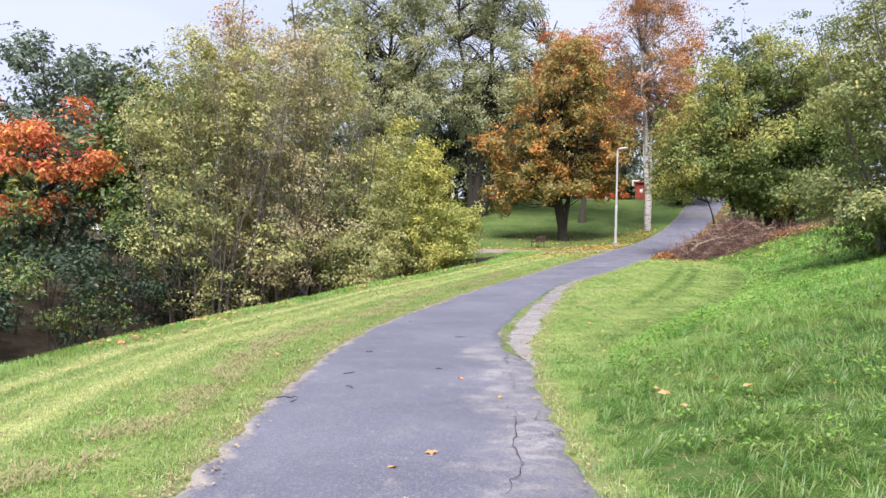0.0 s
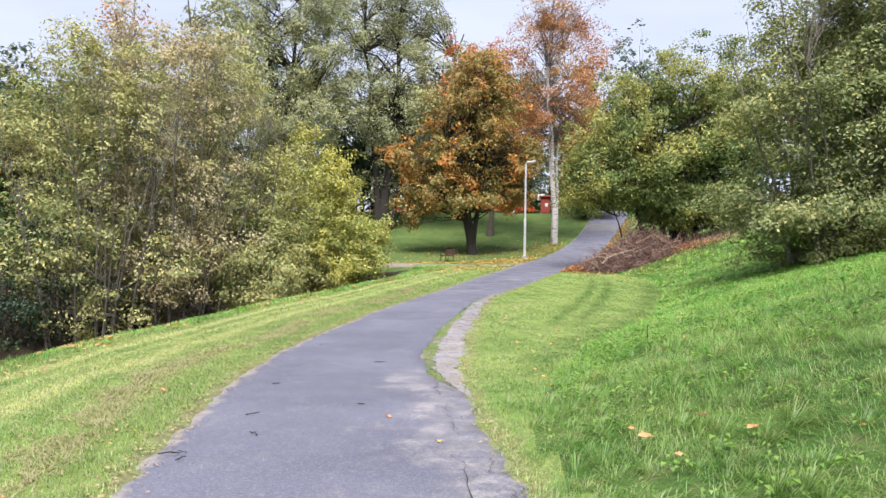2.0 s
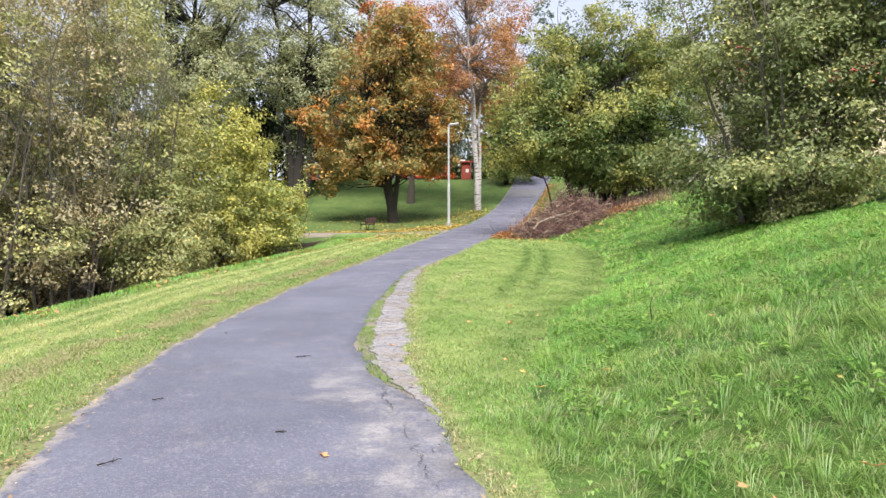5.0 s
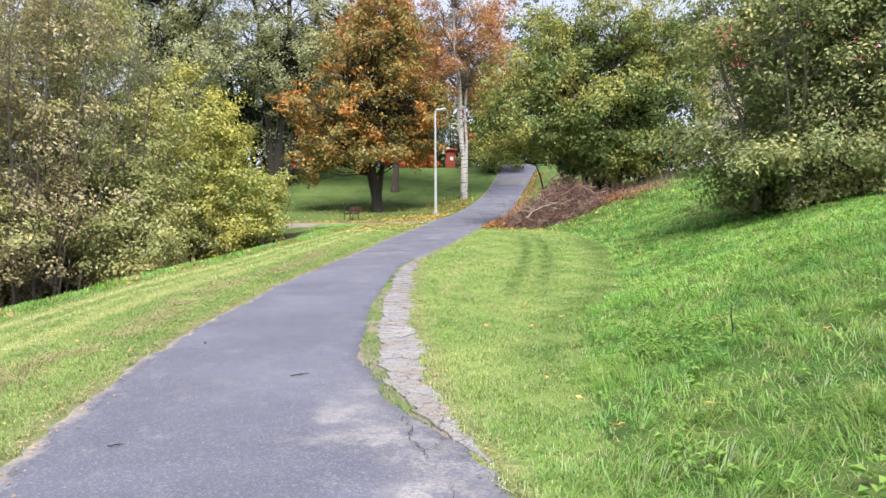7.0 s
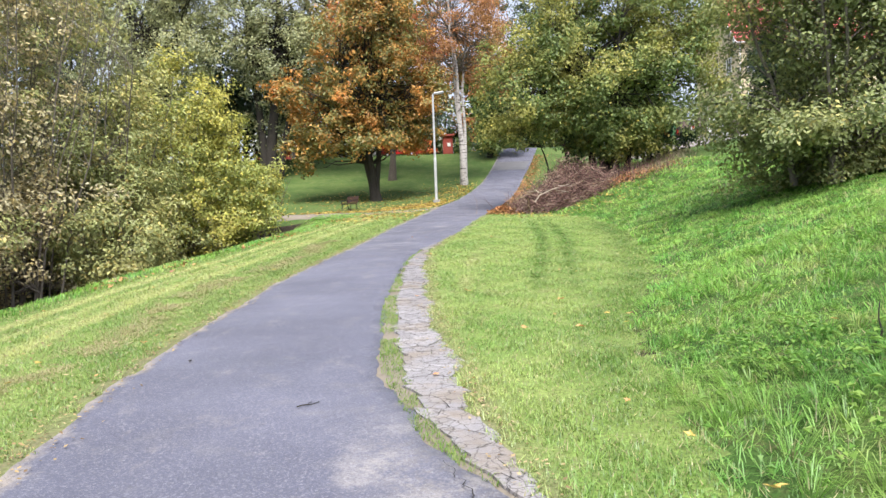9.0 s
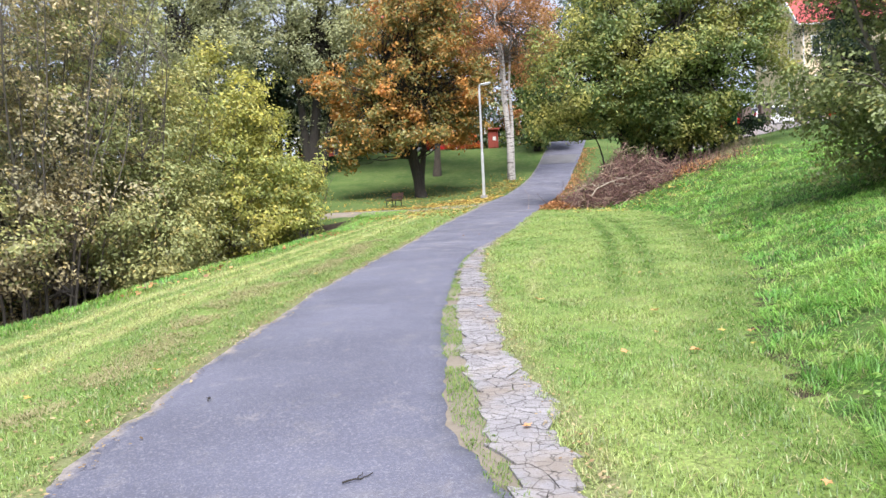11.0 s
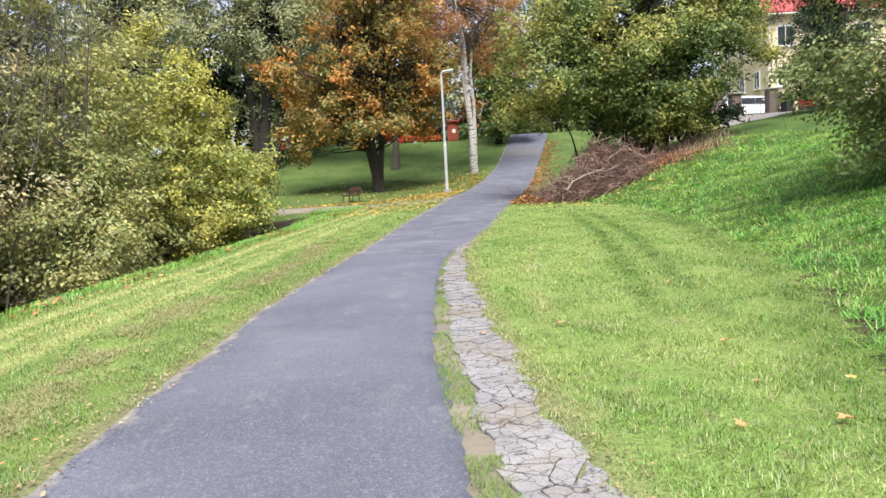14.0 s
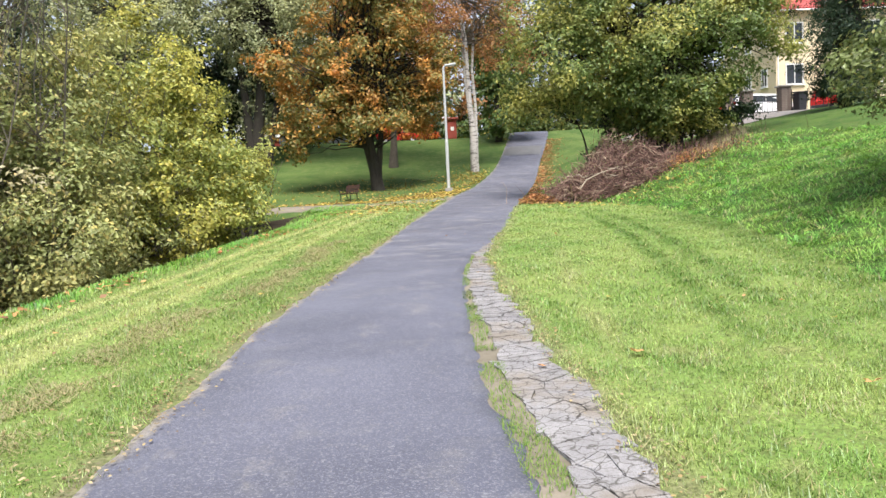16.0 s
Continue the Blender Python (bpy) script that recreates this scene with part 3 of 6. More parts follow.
def lanes(me):
    """Mower stripes beside the path's left edge, wheel tracks on the other lawn, a darker band at the bank foot."""
    co = np.empty(len(me.vertices) * 3, dtype=np.float32)
    me.vertices.foreach_get("co", co)
    co = co.reshape(-1, 3)
    d = left_x(co[:, 1]) - co[:, 0] + 0.06 * np.sin(0.55 * co[:, 1]) + 0.03 * np.sin(1.7 * co[:, 1])
    v = 0.8 * np.exp(-((d - 2.0) / 0.24) ** 2) + 0.7 * np.exp(-((d - 2.62) / 0.10) ** 2) + np.exp(-((d - 3.2) / 0.17) ** 2)
    v -= 0.8 * np.exp(-((d - 0.45) / 0.30) ** 2) + 0.5 * np.exp(-((d - 1.58) / 0.14) ** 2) + 0.5 * np.exp(-((d - 2.9) / 0.10) ** 2) + 0.6 * np.exp(-((d - 3.75) / 0.2) ** 2)
    v = np.where((d > 0) & (d < 4.3) & (co[:, 1] < 46), v, 0.0)
    me.attributes.new("lane", "FLOAT", "POINT").data.foreach_set("value", v.astype(np.float32))
    x, y = co[:, 0], co[:, 1]
    tr = np.zeros(len(co))
    for shift in (0.0, 0.62):
        line = np.interp(y, [16, 18, 20.3, 23.2, 27.2, 31.5, 36], [0.1, 0.3, 0.72, 1.35, 2.1, 2.7, 3.1]) + shift
        tr += 1.1 * np.exp(-((x - line) / 0.17) ** 2) * step(y, 17, 21) * (1 - step(y, 32, 36))
    line = np.interp(y, [16, 18.4, 20.5, 21.8, 24.4, 28], [-1.0, -0.85, -0.6, -0.45, 0.05, 0.8])
    tr -= 0.9 * np.exp(-((x - line) / 0.13) ** 2) * step(y, 17, 19) * (1 - step(y, 24, 27)) * (0.6 + 0.4 * np.sin(2.3 * y))
    # darker green band just inside the bank foot
    tr += 0.85 * np.exp(-((x - foot_x(y) + 0.3) / 0.4) ** 2) * step(y, 9, 13) * (1 - step(y, 30, 36))
    tr -= 0.5 * np.exp(-((x - left_x(y) + 0.0) / 0.08) ** 2) * (0.6 + 0.4 * np.sin(3.7 * y) * np.sin(1.3 * y)) + 0.5 * np.exp(-((x - right_x(y) - 0.05) / 0.14) ** 2) * (y < 44)
    me.attributes.new("track", "FLOAT", "POINT").data.foreach_set("value", np.clip(tr, -1, 1).astype(np.float32))


lanes(me)
_v = np.empty(len(me.vertices) * 3, dtype=np.float32)
me.vertices.foreach_get("co", _v)
_v = _v.reshape(-1, 3)
_rim = np.exp(-((_v[:, 0] - left_x(_v[:, 1]) + 0.02) / 0.12) ** 2) + 0.8 * np.exp(-((_v[:, 0] - right_x(_v[:, 1]) - 0.02) / 0.13) ** 2)
me.attributes.new("rim", "FLOAT", "POINT").data.foreach_set("value", np.clip(_rim, 0, 1).astype(np.float32))
ground = tagged(mesh_part("ground", me, M_TURF), "park ground of mown grass and rising grassy bank", "ground", kind="structure")


def strip(name, material, ys, xa, xb, cols, lift, edge=0.03, seed=3, skirt=0.05):
    """A thin paved layer between two lines, with ragged edges and a down-turned rim."""
    g = rng(seed)
    m = len(ys)

    def rough(k):
        v = g.normal(0, 1, m)
        q = np.hanning(k)
        return np.convolve(np.pad(v, k, mode="wrap"), q / np.sqrt((q ** 2).sum()), mode="same")[k:-k]

    a = xa + edge * (rough(7) * 0.6 + rough(31) * 0.8)
    b = xb + edge * (rough(7) * 0.6 + rough(31) * 0.8)
    u = np.linspace(0, 1, cols)
    X = a[:, None] + (b - a)[:, None] * u[None, :]
    Y = np.repeat(ys[:, None], cols, 1)
    Z = path_z(Y) + lift - 0.02 * (2 * u[None, :] - 1) ** 2
    X = np.concatenate([X[:, :1] - 0.02, X, X[:, -1:] + 0.02], 1)
    Y = np.concatenate([Y[:, :1], Y, Y[:, -1:]], 1)
    Z = np.concatenate([Z[:, :1] - skirt, Z, Z[:, -1:] - skirt], 1)
    cc = cols + 2
    i = (np.arange(m - 1)[:, None] * cc + np.arange(cc - 1)[None, :]).ravel()
    me = sheet_mesh(name, np.stack([X.ravel(), Y.ravel(), Z.ravel()], 1), np.stack([i, i + 1, i + 1 + cc, i + cc], 1), True)
    uv = me.uv_layers.new(name="UVMap")
    uu = np.concatenate([[0], u, [1]])
    per = np.stack([np.tile(uu, m), np.repeat(ys, cc)], 1)
    idx = np.empty(len(me.loops), dtype=np.int32)
    me.loops.foreach_get("vertex_index", idx)
    uv.data.foreach_set("uv", per[idx].astype(np.float32).ravel())
    return mesh_part(name, me, material)


def inner_x(y):
    """Right rim of the sound asphalt, where the grown-over gap begins."""
    return np.interp(y, [0, 9.4, 10.2, 10.9, 11.6, 13.5, 16.2, 18.2, 20, 22, 24, 26, 28], [1.3, -0.85, -1.10, -1.42, -1.68, -1.98, -2.07, -2.06, -1.95, -1.85, -1.62, -1.25, -0.62])


ys = np.concatenate([np.arange(-30, -2, 0.5), np.arange(-2, 30, 0.06), np.arange(30, 80.5, 0.25)])
rim = np.where((ys > 9.3) & (ys < 27.5), np.minimum(inner_x(ys), right_x(ys)), right_x(ys))
path = tagged(strip("path", M_PATH, ys, left_x(ys), rim, 14, 0.012, 0.035, 5), "grey damp asphalt footpath with ragged crumbling edges", "path", kind="structure")


# old, cracked edge of the path beside the gap
def gap_width(y):
    return np.interp(y, [10.0, 11.8, 14, 17, 20, 22, 25, 27], [0.0, 0.15, 0.20, 0.20, 0.15, 0.10, 0.05, 0.02])


bed_y = np.arange(9.6, 27.4, 0.08)
bed = tagged(strip("crack_bed", M_DIRT, bed_y, inner_x(bed_y) - 0.16, right_x(bed_y), 4, -0.016, 0.02, 8), "brown earth showing between broken asphalt pieces", "soil", kind="structure")


def clip(poly, px, py, nx, ny):
    """Keeps the side of a polygon that lies behind a line."""
    out = []
    for k in range(len(poly)):
        a, b = poly[k], poly[(k + 1) % len(poly)]
        da = (a[0] - px) * nx + (a[1] - py) * ny
        db = (b[0] - px) * nx + (b[1] - py) * ny
        if da <= 0:
            out.append(a)
        if (da <= 0) != (db <= 0):
            t = da / (da - db)
            out.append((a[0] + t * (b[0] - a[0]), a[1] + t * (b[1] - a[1])))
    return out


def strip_l(y):
    return inner_x(y) + gap_width(y) + 0.025 * np.sin(2.3 * y + 1) + 0.03 * np.sin(5.9 * y + 0.4 * np.sin(y)) * np.sin(0.9 * y) + 0.012 * np.sin(17 * y)


def strip_r(y):
    return right_x(y) + 0.05 * np.sin(1.9 * y) + 0.035 * np.sin(5.1 * y + np.sin(2 * y)) + 0.015 * np.sin(16 * y)


def cracked_pieces():
    g = rng(21)
    old = thing("cracked_edge", (0, 0, 0), "pale cracked old asphalt edge beside the footpath", "asphalt", kind="structure")
    seeds = []
    for y in np.arange(10.05, 27.2, 0.19):
        x0, x1 = float(strip_l(y)), float(strip_r(y))
        w = x1 - x0
        if w < 0.06:
            continue
        k = max(1, int(round(w / 0.22 + g.uniform(-0.8, 0.8))))
        for j in range(k):
            seeds.append((x0 + (j + 0.5 + g.uniform(-0.48, 0.48)) * w / k, y + g.uniform(-0.15, 0.15)))
    S = np.array(seeds)
    for i, (sx, sy) in enumerate(S):
        poly = [(sx - 1, sy - 0.4), (sx + 1, sy - 0.4), (sx + 1, sy + 0.4), (sx - 1, sy + 0.4)]
        for edge_, sg in ((strip_l, -1), (strip_r, 1)):
            slope = float(edge_(sy + 0.05) - edge_(sy - 0.05)) / 0.1
            poly = clip(poly, float(edge_(sy)), sy, sg, -sg * slope)
        if len(poly) < 3:
            continue
        for j in np.argsort(((S - S[i]) ** 2).sum(1))[1:16]:
            mx, my = (S[j] + S[i]) / 2
            dx, dy = S[j] - S[i]
            poly = clip(poly, mx, my, dx, dy)
            if len(poly) < 3:
                break
        if len(poly) < 3:
            continue
        P = np.array(poly)
        cen = P.mean(0)
        rad = np.linalg.norm(P - cen, axis=1).max()
        if rad < 0.03:
            continue
        k = max(0.6, 1 - g.choice([0.0025, 0.003, 0.004, 0.006]) / rad * 1.4)
        P = cen + (P - cen) * k
        # one extra, slightly shifted point on each side makes the rim uneven
        Q = []
        for a, b in zip(P, np.roll(P, -1, 0)):
            Q.append(a)
            Q.append((a + b) / 2 + g.normal(0, 0.009, 2))
        Q = np.array(Q)
        m = len(Q)
        tz, tilt = g.uniform(0.001, 0.005), g.normal(0, 0.005, 2)
        zt = path_z(cen[1]) + tz + (Q - cen) @ tilt
        V = [(q[0], q[1], z - 0.03) for q, z in zip(Q, zt)] + [(q[0], q[1], z) for q, z in zip(cen + (Q - cen) * 1.0, zt - 0.002)] + [(q[0], q[1], z) for q, z in zip(cen + (Q - cen) * 0.97, zt)]
        F = [tuple(range(2 * m, 3 * m))]
        for a in range(m):
            b = (a + 1) % m
            F += [(a, b, m + b, m + a), (m + a, m + b, 2 * m + b, 2 * m + a)]
        me = bpy.data.meshes.new("asphalt_piece")
        me.from_pydata(V, [], F)
        me.materials.append(M_WORN)
        ob = new("asphalt_piece", me)
        ob.parent = old
    return old


py_ = np.arange(66.8, 70.4, 0.2)
tagged(strip("asphalt_patch", M_PATCH, py_, left_x(py_) + 0.25, right_x(py_) - 0.2, 6, 0.034, 0.05, 17, 0.02), "darker newer asphalt patch across the upper path", "asphalt", kind="structure")

# side path of trodden earth that leaves by the lamp
sx = np.arange(-40, 1.6, 0.25)
sy0 = 44.4 + 0.010 * (sx - 1) ** 2 * 0.25 + 0.25 * np.sin(sx * 0.6)
cols = 7
uu = np.linspace(0, 1, cols)
SX = np.repeat(sx[:, None], cols, 1)
SY = sy0[:, None] + (3.2 + 0.25 * np.sin(sx * 1.7))[:, None] * uu[None, :]
SZ = height(SX.ravel(), SY.ravel()) + 0.012 - 0.03 * (np.abs(2 * np.tile(uu, len(sx)) - 1) > 0.99)
i = (np.arange(len(sx) - 1)[:, None] * cols + np.arange(cols - 1)[None, :]).ravel()
me = sheet_mesh("side_path", np.stack([SX.ravel(), SY.ravel(), SZ], 1), np.stack([i, i + cols, i + 1 + cols, i + 1], 1), True)
tagged(mesh_part("side_path", me, M_DIRT), "narrow trodden earth path leaving past the bench", "path", kind="structure")

# street along the top of the slope, and the yard in front of the house
def slab(name, material, x0, x1, y0, y1, lift, label, step_=1.5):
    xs, yv = np.arange(x0, x1 + 0.01, step_), np.arange(y0, y1 + 0.01, step_)
    A, B = np.meshgrid(xs, yv)
    Z = height(A.ravel(), B.ravel()) + lift
    k = len(xs)
    q = (np.arange(len(yv) - 1)[:, None] * k + np.arange(k - 1)[None, :]).ravel()
    me = sheet_mesh(name, np.stack([A.ravel(), B.ravel(), Z], 1), np.stack([q, q + 1, q + 1 + k, q + k], 1), True)
    return tagged(mesh_part(name, me, material), label, "road", kind="structure")


slab("road", M_PATH, -60, 60, 80.3, 86, 0.03, "grey asphalt street crossing at the top of the slope")
slab("yard", M_PATH, 12.5, 34, 50.5, 62, 0.04, "grey asphalt yard in front of the yellow house", 0.75)

# creek: dark water at the foot of the left bank
wy = np.arange(-20, 46, 1.0)
wxc = left_x(wy) - 10.0
WV = np.concatenate([np.stack([wxc - 2.6, wy, 0 * wy - 2.12], 1), np.stack([wxc + 2.2, wy, 0 * wy - 2.12], 1)])
k = len(wy)
i = np.arange(k - 1)
tagged(mesh_part("water", sheet_mesh("water", WV, np.stack([i, i + k, i + k + 1, i + 1], 1)), M_WATER), "dark still water of a narrow creek", "water", kind="structure")


# ---- grass ----
def blades_short(P, hgt, wid, g, lean=0.5):
    n = len(P)
    th = g.uniform(0, 2 * np.pi, n)
    d = np.stack([np.cos(th), np.sin(th), 0 * th], 1)
    e = np.stack([-np.sin(th), np.cos(th), 0 * th], 1)
    hh = (hgt * g.uniform(0.5, 1.3, n))[:, None]
    tip = P + np.array([0, 0, 1.0]) * hh + d * hh * g.normal(0, lean, n)[:, None]
    w = wid * g.uniform(0.7, 1.3, n)[:, None]
    V = np.stack([P - e * w / 2, P + e * w / 2, tip], 1).reshape(-1, 3)
    return V, np.arange(3 * n).reshape(-1, 3)


def blades_long(P, hgt, wid, g, comb=0.6):
    """Three-part arching blades, combed by a slow swirl."""
    n = len(P)
    th = 2.2 * waves(P[:, 0], P[:, 1], 1.1) + g.normal(0, 1.0, n) + 0.9
    d = np.stack([np.cos(th), np.sin(th), 0 * th], 1)
    e = np.stack([-np.sin(th), np.cos(th), 0 * th], 1)
    hh = (hgt * g.uniform(0.5, 1.4, n))[:, None]
    b = np.abs(g.normal(comb, 0.3, n))[:, None]
    up = np.array([0, 0, 1.0])
    p1 = P + up * hh * 0.46 + d * hh * b * 0.36
    p2 = P + up * hh * (0.74 - 0.27 * np.minimum(b, 1.9)) + d * hh * b * 1.0
    w = wid * g.uniform(0.7, 1.4, n)[:, None]
    V = np.stack([P - e * w / 2, P + e * w / 2, p1 - e * w * 0.42, p1 + e * w * 0.42, p2], 1).reshape(-1, 3)
    F = np.array([[0, 1, 2], [1, 3, 2], [2, 3, 4]])
    return V, (np.arange(n)[:, None, None] * 5 + F[None]).reshape(-1, 3)


def scatter(g, x0, x1, y0, y1, density, keep):
    n = int((x1 - x0) * (y1 - y0) * density)
    x, y = g.uniform(x0, x1, n), g.uniform(y0, y1, n)
    k = keep(x, y)
    x, y = x[k], y[k]
    return np.stack([x, y, height(x, y) - 0.004], 1)


def stuff(name, V, F, material, label, category="grass"):
    return tagged(mesh_part(name, sheet_mesh(name, V, F), material), label, category, kind="stuff")


def join(parts):
    V, F, b = [], [], 0
    for v, f in parts:
        V.append(v)
        F.append(f + b)
        b += len(v)
    return np.concatenate(V), np.concatenate(F)


g = rng(11)


def ragged(x, y):
    return 0.07 * waves(x, y, 4.0) + 0.05 * np.sin(13 * y + 5 * x)


def left_lawn(x, y):
    dl = left_x(y) - x
    return (dl > 0.03 + 1.6 * ragged(x, y)) & (dl < 4.3) & (g.uniform(0, 1, len(x)) < 0.45 + dl * 4.0)


def right_lawn(x, y):
    return (x > right_x(y) - 0.02 + ragged(x, y) - 0.02 + (strip_r(y) - right_x(y)) * (y > 10)) & (x < foot_x(y) + 0.15)


lots = []
for y0, y1, den, hgt, wid in ((1.5, 9, 3900, 0.036, 0.006), (9, 20, 3600, 0.036, 0.0078), (20, 32, 1300, 0.042, 0.013), (32, 47, 320, 0.05, 0.024)):
    for lawn, x0, x1 in ((left_lawn, -9.5, 0), (right_lawn, -1.8, 6)):
        P = scatter(g, x0, x1, y0, y1, den, lawn)
        pt = waves(P[:, 0] + 7, P[:, 1], 2.6) + 0.6 * waves(P[:, 0], P[:, 1] + 3, 6.0)
        P = P[g.uniform(0, 1, len(P)) < 0.78 + 0.45 * pt]
        pt = waves(P[:, 0] + 7, P[:, 1], 2.6) + 0.6 * waves(P[:, 0], P[:, 1] + 3, 6.0)
        lots.append(blades_short(P, hgt * (1 + 0.5 * np.clip(pt, -0.8, 1)), wid, g, 1.1))
V, F = join(lots)
lanes(stuff("mown_grass", V, F, M_BLADE, "short mown yellow-green lawn grass on both sides of the path").data)

# straw-coloured cuttings lying in lines on the left lawn
def windrow(x, y):
    dl = left_x(y) - x
    return (dl > 0.5) & (dl < 2.0) & (np.exp(-((dl - 1.05 - 0.2 * np.sin(0.7 * y)) / 0.28) ** 2) > g.uniform(0.05, 1.6, len(x))) & (waves(x, y, 2.2) > -0.35)


P = scatter(g, -7, -1, 2, 30, 3800, windrow)
P[:, 2] += 0.022
S1 = blades_short(P, 0.030, 0.010, g, 2.6)
P = np.concatenate([scatter(g, -9, -1, 2, 24, 110, left_lawn), scatter(g, -1.8, 4, 8, 24, 70, right_lawn), scatter(g, -1, 6, 2, 16, 120, lambda x, y: x > foot_x(y) + 0.1)])
P[:, 2] += 0.03
S2 = blades_short(P, 0.035, 0.006, g, 2.4)
V, F = join([S1, S2])
stuff("dry_cuttings", V, F, M_STRAW, "dry straw-coloured grass cuttings strewn along the lawn")

# long grass on the bank, on the creek's edge and in the gap of the path
def bank(x, y):
    start = np.where(y < 9.5, right_x(y) + 0.10, foot_x(y) + 0.05)
    return (x > start + 1.5 * ragged(x, y)) & (x < foot_x(y) + 8.5)


lots = []
for y0, y1, den, hgt, wid in ((1.5, 9, 1500, 0.15, 0.0042), (9, 15, 1100, 0.15, 0.0056), (15, 24, 620, 0.17, 0.011), (24, 37, 330, 0.20, 0.019), (37, 52, 130, 0.22, 0.03)):
    P = scatter(g, -1.0, 6.0 if y1 < 16 else 9.5 if y1 < 30 else 14.5, y0, y1, den, bank)
    keep = g.uniform(0, 1, len(P)) < 0.65 + 0.45 * waves(P[:, 0], P[:, 1], 2.7)
    P = P[keep]
    tuft = 0.72 + 0.75 * np.clip(waves(P[:, 0] + 3, P[:, 1], 3.3), -0.6, 1)
    lots.append(blades_long(P, hgt * tuft, wid, g, 1.5))
# tussocks: arching blades that part from a common foot
T = scatter(g, -0.8, 6.0, 1.5, 18, 17, lambda x, y: (x > foot_x(y) + 0.12) & (x < foot_x(y) + 5.5) & (g.uniform(0, 1, len(x)) < 0.75 + 0.4 * waves(x, y, 1.7)))
per_tuft = 60
n_t = len(T)
size_t = np.repeat(g.uniform(0.13, 0.30, n_t), per_tuft)
lean_a = np.repeat(0.9 + 1.6 * waves(T[:, 0], T[:, 1], 0.9), per_tuft)
m = n_t * per_tuft
th = g.uniform(0, 6.283, m)
dirs = np.stack([np.cos(th) + 0.8 * np.cos(lean_a), np.sin(th) + 0.8 * np.sin(lean_a), 0 * th], 1)
P = np.repeat(T, per_tuft, 0) + np.stack([np.cos(th), np.sin(th), 0 * th], 1) * (0.07 * g.uniform(0, 1, m) ** 0.5)[:, None]
L = (size_t * g.uniform(0.6, 1.25, m))[:, None]
rise = g.uniform(0.35, 0.85, m)[:, None]
wv = np.stack([-np.sin(th), np.cos(th), 0 * th], 1) * (0.0044 * g.uniform(0.7, 1.3, m))[:, None]
p1 = P + dirs * L * 0.28 + np.array([0, 0, 1.0]) * L * 0.62 * rise
p2 = P + dirs * L * 0.95 + np.array([0, 0, 1.0]) * L * 0.55 * rise * g.uniform(0.5, 1.2, m)[:, None]
tv = np.stack([P - wv / 2, P + wv / 2, p1 - wv * 0.45, p1 + wv * 0.45, p2], 1).reshape(-1, 3)
tf = (np.arange(m)[:, None, None] * 5 + np.array([[0, 1, 2], [1, 3, 2], [2, 3, 4]])[None]).reshape(-1, 3)
lots.append((tv, tf))
V, F = join(lots)
stuff("long_grass", V, F, M_LONG, "long uncut matted green grass on the rising bank")


def brink(x, y):
    dl = left_x(y) - x
    return (dl > 3.7 + 2 * ragged(x, y)) & (dl < 6.2)


lots = []
for y0, y1, den, hgt, wid in ((3, 20, 420, 0.12, 0.010), (20, 46, 220, 0.15, 0.018)):
    P = scatter(g, -13, -4, y0, y1, den, brink)
    lots.append(blades_long(P, hgt, wid, g, 0.45))
V, F = join(lots)
stuff("verge_grass", V, F, M_LONG, "bright unmown grass along the top of the creek bank")


def gap(x, y):
    v = (x - inner_x(y)) / gap_width(y)
    return (v > -0.05) & (v < 1.1) & (np.sin(1.9 * y + 0.5) + 0.6 * np.sin(5.3 * y) > -1.15)


P = scatter(g, -2.4, -0.8, 10.6, 26, 4200, gap)
P = P[g.uniform(0, 1, len(P)) < 0.55 + 0.6 * waves(P[:, 0], P[:, 1], 5.0)]
P[:, 2] = path_z(P[:, 1]) - 0.012
V, F = blades_long(P, 0.042, 0.005, g, 0.7)
stuff("gap_grass", V, F, M_GAP, "low grass growing in the gap of the broken asphalt")

# low weeds with broad leaves on the bank
def weeds():
    C = scatter(g, -0.5, 11.0, 2, 38, 9.0, lambda x, y: (x > foot_x(y) + 0.15) & (x < foot_x(y) + 7) & (waves(x, y, 1.3) > -0.1))
    bx, by = g.normal(0.95, 0.45, 90), g.normal(11.9, 0.7, 90)
    C = np.concatenate([C, np.stack([bx, by, height(bx, by)], 1)[bx > foot_x(by) + 0.15]])
    V, F, base = [], [], 0
    for c in C:
        m = g.integers(5, 9)
        th = g.uniform(0, 6.28, m)
        s = g.uniform(0.04, 0.085) * g.uniform(0.7, 1.2, m)
        hz = g.uniform(0.05, 0.15, m)
        for t, L, z in zip(th, s, hz):
            d = np.array([math.cos(t), math.sin(t), 0.15])
            e = np.array([-math.sin(t), math.cos(t), 0.0])
            p = c + np.array([0, 0, z]) + d * 0.03
            V += [p, p + d * L * 0.5 + e * L * 0.33 + (0, 0, 0.01), p + d * L - (0, 0, 0.015), p + d * L * 0.5 - e * L * 0.33 + (0, 0, 0.01)]
            F.append([base, base + 1, base + 2, base + 3])
            base += 4
    return np.array(V), np.array(F)


V, F = weeds()
stuff("weed_patch", V, F, M_WEED, "broad-leaved green weeds among the long grass", "weeds")


